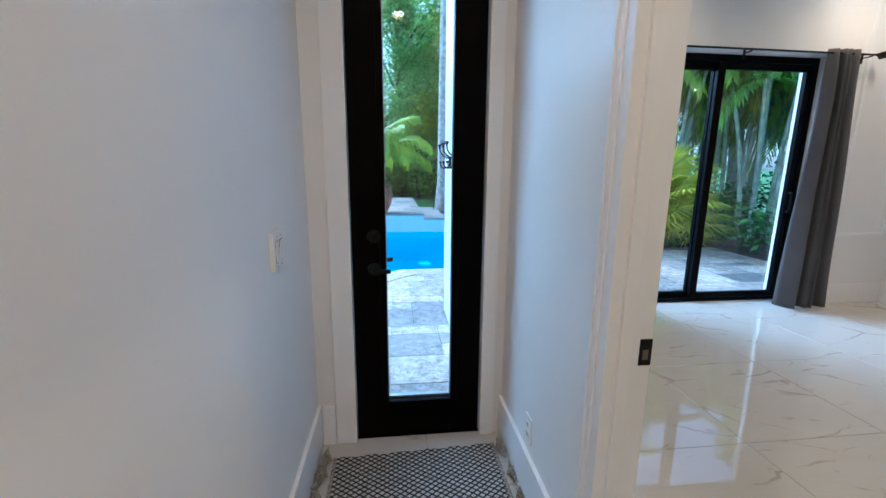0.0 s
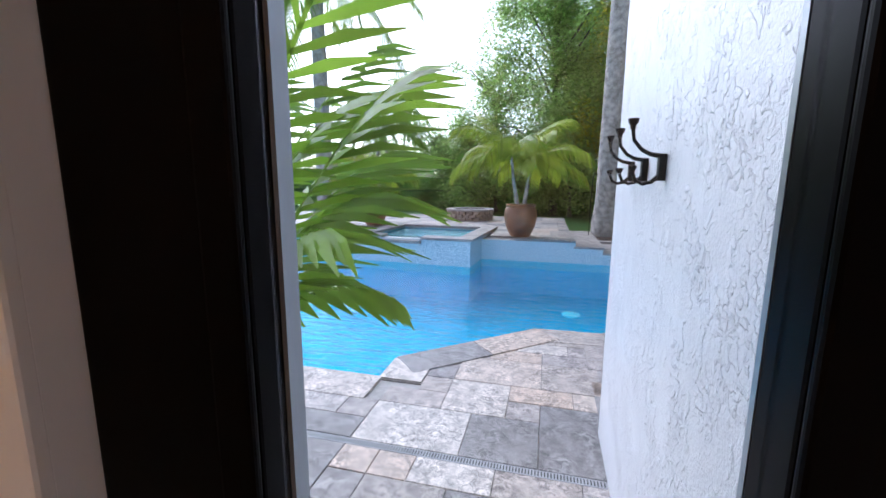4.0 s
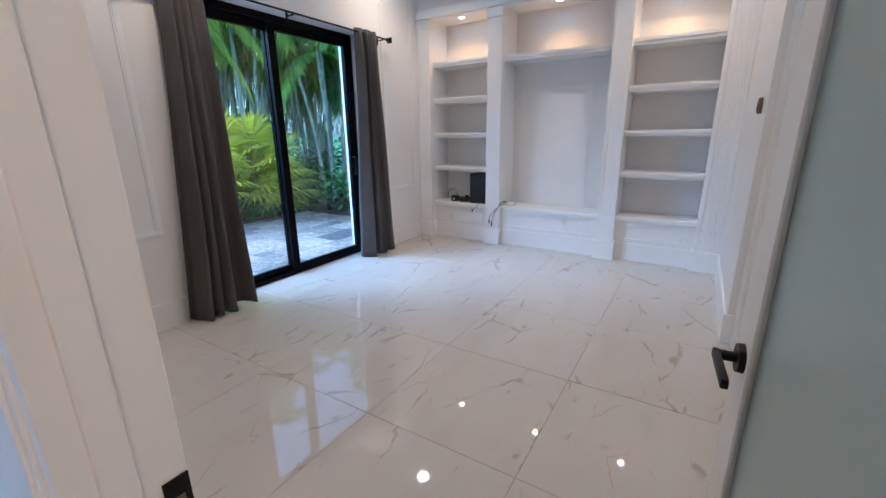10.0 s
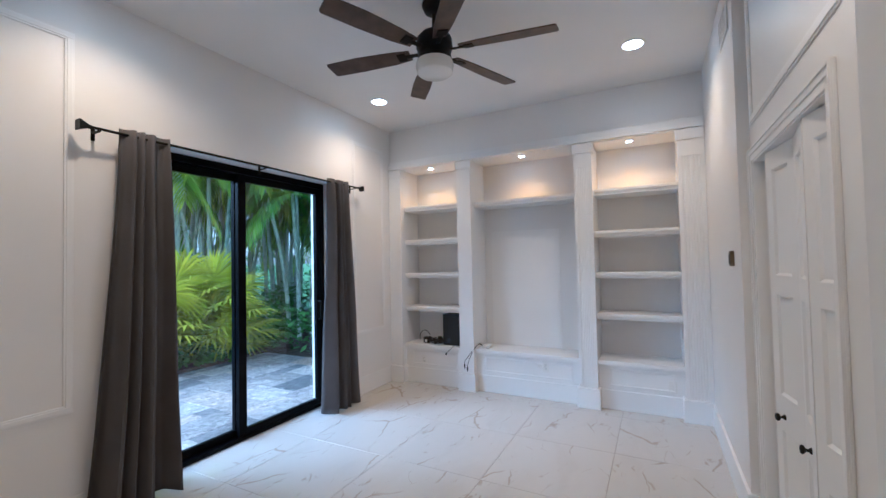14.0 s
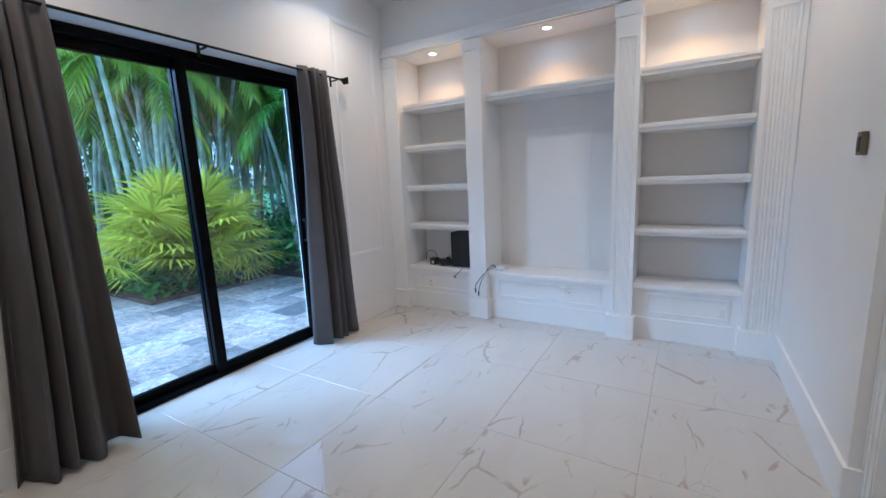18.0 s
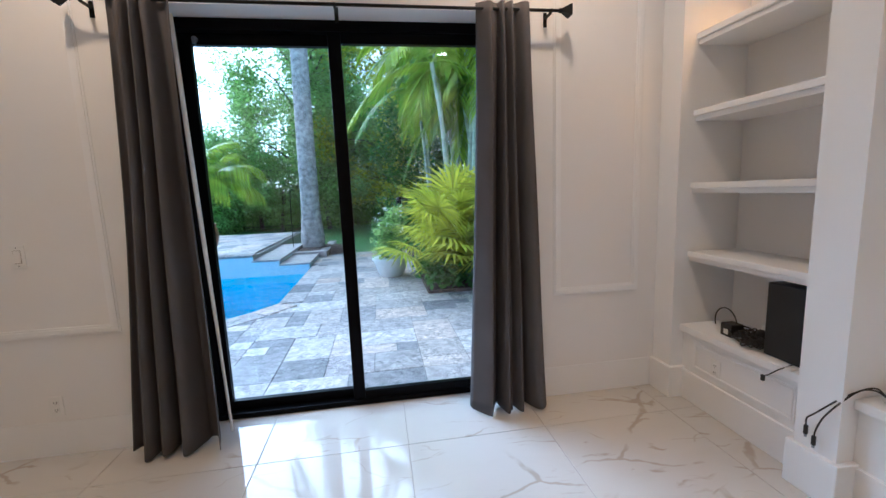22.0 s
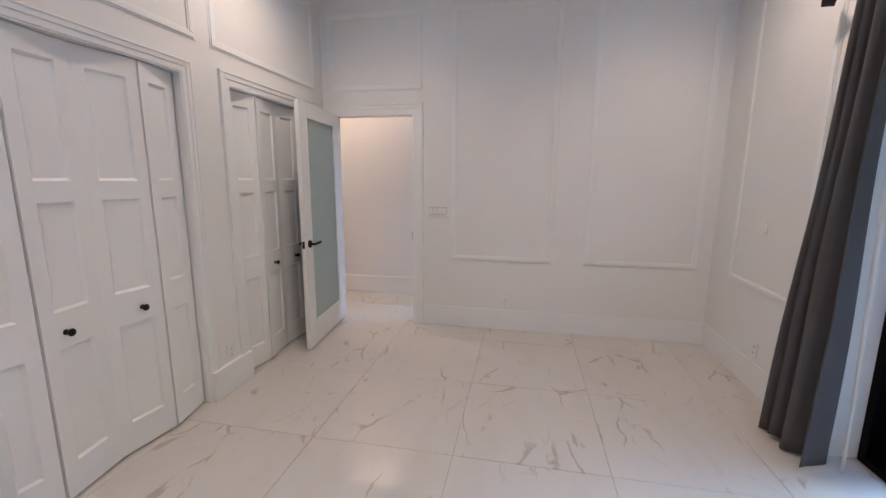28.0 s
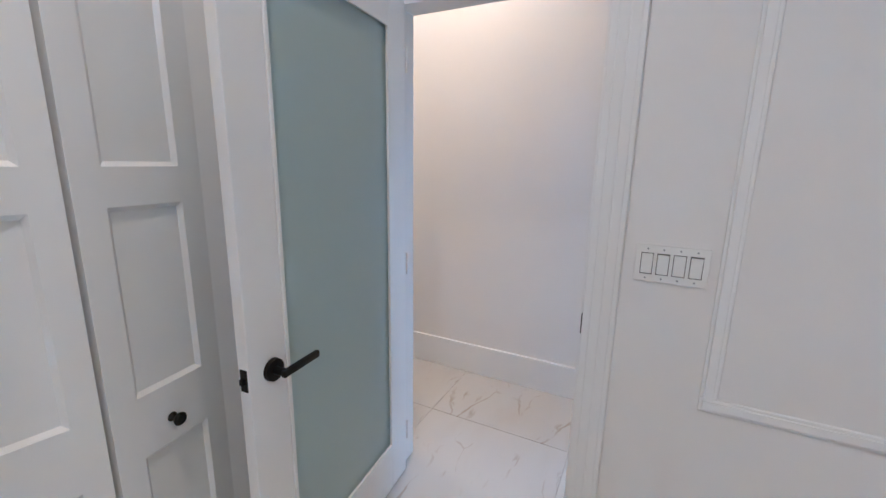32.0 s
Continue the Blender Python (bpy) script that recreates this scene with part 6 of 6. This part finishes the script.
for z in (0.15, 1.0):
    part("rail", boxes((-22, 21.39, LAWN + z, 7, 21.42, LAWN + z + 0.03)), FENCE, fence)
for k in range(150):
    part("picket", tube(bmesh.new(), (-22 + k * 0.195, 21.405, LAWN), (-22 + k * 0.195, 21.405, LAWN + 1.1), 0.009, None, 5), FENCE, fence)

# palm grove and fan palm beyond the terrace to the east
fx, fy2 = 5.16, 7.76
fr = root("fan_palm", (fx, fy2, LAWN), "bright yellow-green fan palm clump beside the terrace", "palm plant")
V, F = [], []
rnd = random.Random(15)
for k in range(96):
    yaw = rnd.uniform(0, 2 * math.pi)
    fan_leaf(V, F, (fx + rnd.uniform(-0.3, 0.3), fy2 + rnd.uniform(-0.3, 0.3), LAWN + rnd.uniform(0.1, 0.95)), yaw, rnd.uniform(0.2, 1.45), rnd.uniform(0.4, 0.9), rnd.uniform(0.44, 0.64), rnd, 28)
child("leaves", leaf_mesh("leaves", V, F, LEAFB), fr)
sb3 = bmesh.new()
for k in range(7):
    a = k * 0.9
    tube(sb3, (fx + 0.2 * math.cos(a), fy2 + 0.2 * math.sin(a), LAWN - 0.02), (fx + 0.28 * math.cos(a), fy2 + 0.28 * math.sin(a), LAWN + 0.6), 0.05, 0.035, 8)
part("stems", sb3, TREEBARK, fr, "short brown stems")


def cane_clump(seed, x, y, stems, h, mat):
    """A clump of slender ringed canes that lean apart, each with a head of drooping feather fronds."""
    q = random.Random(seed)
    r = root("palm_clump", (x, y, LAWN), "clumping cane palm with slender pale stems and drooping fronds", "palm tree", "cane palm grove")
    V, F = [], []
    for k in range(stems):
        a = 2 * math.pi * k / stems + q.uniform(-0.4, 0.4)
        bx, by = x + 0.28 * math.cos(a), y + 0.28 * math.sin(a)
        out, hh = q.uniform(0.15, 0.75), h * q.uniform(0.72, 1.12)
        lean = (out * math.cos(a), out * math.sin(a))
        part("stem", trunk_rings(bx, by, LAWN, LAWN + hh, 0.05, 0.034, lean, max(8, int(hh / 0.22)), 0.0, 10), CANE, r, smooth=True)
        tip = (bx + lean[0], by + lean[1], LAWN + hh)
        for j in range(6):
            yaw = 2 * math.pi * (j * 0.381966 + k * 0.17) + q.uniform(-0.3, 0.3)
            frond(V, F, tip, yaw, q.uniform(1.2, 1.8), 0.0 + 0.20 * j + q.uniform(-0.1, 0.1), q.uniform(0.6, 1.0), 22, 0.42, 0.024, 0.22, q, 0.12)
    child("crown", leaf_mesh("crown", V, F, mat), r, "drooping green feather fronds")
    return r


rnd = random.Random(52)
for k in range(17):
    x, y = 4.9 + 0.42 * k + rnd.uniform(-0.4, 0.4), 9.4 + 3.6 * ((k * 0.618) % 1.0) + rnd.uniform(-0.3, 0.3)
    cane_clump(300 + k, x, y, 5, rnd.uniform(3.7, 5.3), LEAFA if k % 3 == 1 else LEAFE)
for k in range(8):
    x, y = rnd.uniform(7.0, 10.5), 4.8 + 0.55 * k
    cane_clump(340 + k, x, y, 5, rnd.uniform(2.8, 4.6), LEAFE if k % 2 else LEAFA)
uc = [(rnd.uniform(6.2, 12), rnd.uniform(5.0, 15.5), rnd.uniform(0.0, 0.8), rnd.uniform(0.3, 0.6)) for _ in range(90)]
uc += [(rnd.uniform(3.6, 7.0), rnd.uniform(13.8, 15.5), rnd.uniform(0.0, 1.2), rnd.uniform(0.3, 0.6)) for _ in range(40)]
uc += [(rnd.uniform(4.5, 6.4), 7.45 + rnd.random() ** 2 * 2.6, rnd.uniform(0.0, 0.32), rnd.uniform(0.16, 0.3)) for _ in range(46)]
uc += [(rnd.uniform(9.5, 13.0), rnd.uniform(4.0, 16.0), rnd.uniform(0.5, 6.5), rnd.uniform(0.5, 0.9)) for _ in range(90)]
uc += [(rnd.uniform(5.0, 12.0), rnd.uniform(15.0, 17.0), rnd.uniform(0.5, 7.0), rnd.uniform(0.5, 0.9)) for _ in range(90)]
uc += [(rnd.uniform(3.9, 7.5), rnd.uniform(14.6, 16.4), rnd.uniform(0.6, 4.2), rnd.uniform(0.4, 0.75)) for _ in range(70)]
V, F = scatter(rnd, uc, 56000, 0.14)
tagged(new("undergrowth", leaf_mesh("undergrowth", V, F, LEAFD)), "dense dark green shrubs under the palms", "shrubs", kind="stuff")
structure("planting_bed", boxes((6.3, 3.0, -0.3, 14.0, 12.2, LAWN + 0.012), (4.4, 7.35, PAVE - 0.02, 6.3, 12.2, PAVE + 0.05)), MULCH, "dark mulched planting bed under the palms", "planting bed")
pot(3.93, 8.85, PAVE, ((0.17, 0.0), (0.22, 0.05), (0.29, 0.24), (0.305, 0.29), (0.33, 0.295), (0.33, 0.33), (0.285, 0.33)), POTWHITE, "white bowl-shaped pot with flowering plants")
rnd = random.Random(61)
fp2 = root("flowering_shrub", (3.93, 8.85, PAVE + 0.32), "bushy green plant with white flowers in the pot", "potted plant")
V, F = scatter(rnd, [(3.93 + rnd.uniform(-0.2, 0.2), 8.85 + rnd.uniform(-0.2, 0.2), PAVE + 0.4 + 0.75 * rnd.random() ** 1.4, 0.16) for _ in range(26)], 2200, 0.065)
child("leaves", leaf_mesh("leaves", V, F, LEAFC), fp2)
V, F = scatter(rnd, [(3.93 + rnd.uniform(-0.25, 0.25), 8.85 + rnd.uniform(-0.25, 0.25), PAVE + rnd.uniform(0.55, 1.2), 0.04) for _ in range(18)], 150, 0.05)
child("flowers", leaf_mesh("flowers", V, F, PETAL), fp2, "small white flowers")

gl2 = root("path_light", (4.14, 9.15, PAVE), "black metal garden lantern on a thin stake", "garden lamp")
part("stake", tube(bmesh.new(), (4.14, 9.15, PAVE - 0.03), (4.14, 9.15, 1.16), 0.012, None, 8), IRON, gl2)
part("lantern", lathe(bmesh.new(), ((0.02, 0.0), (0.05, 0.01), (0.045, 0.10), (0.07, 0.11), (0.03, 0.15), (0.0, 0.155)), 10, pose(4.14, 9.15, 1.15)), IRON, gl2)
sh2 = root("shepherd_hook", (1.62, 12.25, LAWN + 0.1), "thin black garden pole with a hooked top beside the palm", "garden pole")
part("pole", sweep(bmesh.new(), ((1.62, 12.25, LAWN + 0.1), (1.63, 12.25, 0.9), (1.65, 12.25, 1.48), (1.69, 12.25, 1.56), (1.74, 12.25, 1.53)), 0.009, 6), IRON, sh2, smooth=True)

# neighbours' houses
def house(x, y, w, d, h, wall, roof, rise, label, windows):
    r = root("neighbour_house", (x, y, LAWN), label, "house", "neighbouring houses")
    part("wall", boxes((x - w / 2, y - d / 2, LAWN, x + w / 2, y + d / 2, LAWN + h)), wall, r)
    bm = bmesh.new()
    o = 0.7
    c = [bm.verts.new(v) for v in ((x - w / 2 - o, y - d / 2 - o, LAWN + h), (x + w / 2 + o, y - d / 2 - o, LAWN + h), (x + w / 2 + o, y + d / 2 + o, LAWN + h), (x - w / 2 - o, y + d / 2 + o, LAWN + h))]
    s = min(w, d) / 2
    a, b = bm.verts.new((x - w / 2 + s, y, LAWN + h + rise)), bm.verts.new((x + w / 2 - s, y, LAWN + h + rise))
    for f in ((c[0], c[1], b, a), (c[1], c[2], b), (c[2], c[3], a, b), (c[3], c[0], a), (c[3], c[2], c[1], c[0])):
        bm.faces.new(f)
    part("roof", bm, roof, r, "tiled hip roof")
    for wx in windows:
        wi = part("window", boxes((x + wx - 0.6, y - d / 2 - 0.04, LAWN + h - 1.5, x + wx + 0.6, y - d / 2, LAWN + h - 0.4)), TRIM, r)
        part("pane", boxes((x + wx - 0.52, y - d / 2 - 0.05, LAWN + h - 1.42, x + wx + 0.52, y - d / 2 - 0.03, LAWN + h - 0.48)), BLKPLASTIC, wi)
    return r


house(-34, 40, 14, 9, 4.0, POTWHITE, GREYROOF, 2.2, "neighbouring white house with a grey tiled roof", (-4, 0, 4))
house(-46, 36, 9, 8, 5.2, POTWHITE, GREYROOF, 2.0, "neighbouring white house with a grey tiled roof", (-2, 2))
house(-17, 44, 10, 8, 3.4, HOUSEWALL, PINKROOF, 1.7, "neighbouring cream house with a pink tiled roof", (-3, 0, 3))
hut = root("garden_hut", (-5.05, 27.0, LAWN), "small dark-roofed garden hut behind the hedge", "garden hut")
part("roof", boxes((-6.0, 26.2, 2.95, -4.1, 27.8, 3.08), (-5.7, 26.4, 3.08, -4.4, 27.6, 3.16)), TREEBARK, hut, "flat dark roof")
for hx in (-5.6, -4.5):
    part("post", boxes((hx - 0.08, 26.35, LAWN, hx + 0.08, 26.5, 2.95)), TREEBARK, hut)
part("wall", boxes((-5.3, 26.9, LAWN, -4.8, 27.0, 2.95)), BRICK, hut, "reddish-brown back wall")
ct = root("chimney_tower", (-28.5, 40, LAWN), "small cream chimney tower with a tiled cap", "tower")
part("shaft", boxes((-29.3, 39.2, LAWN, -27.7, 40.8, LAWN + 6.6)), HOUSEWALL, ct)
cap = bmesh.new()
bmesh.ops.create_cone(cap, cap_ends=True, segments=4, radius1=1.5, radius2=0.05, depth=0.9, matrix=Matrix.Translation((-28.5, 40, LAWN + 7.05)) @ pose(0, 0, 0, 0, 0, 45))
part("cap", cap, GREYROOF, ct)


# ---- floor tiles ----
floor = structure("floor", boxes((HX0 - 0.1, HS, -0.14, HX1 + 0.05, HN + 0.17, -0.0025), (HX1 + 0.05, HS, -0.14, BX, OUT - 0.1, -0.0025)), GROUT, "polished white marble-look floor tiles with thin joints", "floor")
TS = 0.798


def slab(x0, y0, x1, y1, z0, z1, b=0.0015):
    """A slab with a small arris at its top edges, as bare vertex and face lists."""
    v = [(x0, y0, z0), (x1, y0, z0), (x1, y1, z0), (x0, y1, z0), (x0, y0, z1 - b), (x1, y0, z1 - b), (x1, y1, z1 - b), (x0, y1, z1 - b),
         (x0 + b, y0 + b, z1), (x1 - b, y0 + b, z1), (x1 - b, y1 - b, z1), (x0 + b, y1 - b, z1)]
    f = [(0, 3, 2, 1), (8, 9, 10, 11)] + [(i, (i + 1) % 4, 4 + (i + 1) % 4, 4 + i) for i in range(4)] + [(4 + i, 4 + (i + 1) % 4, 8 + (i + 1) % 4, 8 + i) for i in range(4)]
    return v, f


tile_meshes = {}


def lay_tile(x0, x1, y0, y1):
    if x1 - x0 < 0.02 or y1 - y0 < 0.02:
        return
    key = (round(x1 - x0, 3), round(y1 - y0, 3))
    if key not in tile_meshes:
        verts, faces = slab(0, 0, key[0], key[1], -0.02, 0.0)
        me = bpy.data.meshes.new("tile")
        me.from_pydata(verts, [], faces)
        me.materials.append(MARBLE)
        tile_meshes[key] = me
    t = new("tile", tile_meshes[key])
    t.location = (x0, y0, 0.0)
    t.parent = floor


CUT, HEND = HX1 + 0.05, HN + 0.17
for i in range(-2, 6):
    for j in range(-5, 4):
        x0, y0 = 1.462 + TS * i + 0.0015, 1.42 + TS * j + 0.0015
        x1, y1 = x0 + TS - 0.003, y0 + TS - 0.003
        x0, x1 = max(x0, HX0), min(x1, BX - 0.3)
        y0, y1 = max(y0, HS), min(y1, 4.305)
        if x0 < CUT and y1 > HEND:
            lay_tile(x0, min(x1, CUT), y0, min(y1, HEND))
            lay_tile(max(x0, CUT), x1, y0, y1)
        else:
            lay_tile(x0, x1, y0, y1)


# ---- terrace paving ----
terrace = structure("pavement", boxes((2.40, 4.52, PAVE - 0.016, 6.28, 12.15, PAVE - 0.010)), GROUT, "mixed-size travertine terrace paving in grey and tan", "terrace")
MOD = 0.203


def lay(x0, y0, nx, ny, seed, ok):
    """Fills a field of small squares with stones of mixed sizes; gives back (x, y, columns, rows)."""
    rnd = random.Random(seed)
    used = set()
    out = []
    for j in range(ny):
        for i in range(nx):
            if (i, j) in used or not ok(x0 + (i + 0.5) * MOD, y0 + (j + 0.5) * MOD):
                continue
            opts = [(3, 2), (2, 3), (2, 2), (3, 2), (2, 1), (2, 1), (2, 2), (3, 2), (1, 1)]
            rnd.shuffle(opts)
            for w, h in opts + [(1, 2), (2, 1), (1, 1)]:
                cells = [(i + a, j + c) for a in range(w) for c in range(h)]
                if all(a < nx and c < ny and (a, c) not in used and ok(x0 + (a + 0.5) * MOD, y0 + (c + 0.5) * MOD) for a, c in cells):
                    used.update(cells)
                    out.append((x0 + i * MOD, y0 + j * MOD, w, h))
                    break
    return out


paver_meshes = {}


def paver_mesh(w, h, k):
    if (w, h, k) not in paver_meshes:
        me = bpy.data.meshes.new("paver")
        g = 0.0016
        me.from_pydata(*slab(g, g, w * MOD - g, h * MOD - g, -0.03, 0.0012 * k, 0.003)[:1], [], slab(g, g, w * MOD - g, h * MOD - g, -0.03, 0.0012 * k, 0.003)[1])
        me.materials.append(PAVER)
        paver_meshes[(w, h, k)] = me
    return paver_meshes[(w, h, k)]


def ground_ok(x, y):
    for k in range(8):
        if in_pool(x + 0.27 * math.cos(k * math.pi / 4), y + 0.27 * math.sin(k * math.pi / 4)):
            return False
    if in_pool(x, y) or (4.055 < y < 4.115 and x < 1.0) or (x > 4.5 and y > 7.5) or y > 12.1:
        return False
    return (y > OUT + 0.03 or x < 0.99) and y > HN + 0.2


def near(x, y):
    return (-1.2 < x < 1.0 and y < 6.3) or (1.0 <= x < 4.6 and y < 7.2)


rest_v, rest_f = [], []
count = 0
rp = random.Random(4)
fields = [(-4.6, 2.66, 28, 7, PAVE), (-4.6, 4.118, 28, 12, PAVE), (1.02, 4.53, 26, 37, PAVE), (-9.0, 10.62, 50, 24, DECK)]
for fidx, (fx0, fy0, fnx, fny, z) in enumerate(fields):
    test = ground_ok if z == PAVE else (lambda x, y: x < 1.19 and not (abs(x + 1.93) < 1.5 and y < 12.05))
    for x, y, w, h in lay(fx0, fy0, fnx, fny, 70 + fidx, test):
        if near(x, y) and z == PAVE and count < 300:
            o = new("paver", paver_mesh(w, h, rp.randrange(3)))
            o.location = (x, y, z)
            o.parent = terrace
            count += 1
        else:
            v, f = slab(x + 0.0022, y + 0.0022, x + w * MOD - 0.0022, y + h * MOD - 0.0022, z - 0.035, z + 0.001 * rp.randrange(3), 0.003)
            n0 = len(rest_v)
            rest_v += v
            rest_f += [tuple(n0 + k for k in q) for q in f]
me = bpy.data.meshes.new("far_pavers")
me.from_pydata(rest_v, [], rest_f)
me.materials.append(PAVERS)
tagged(new("far_pavers", me), "mixed-size travertine paving further from the house", "paving", kind="stuff")
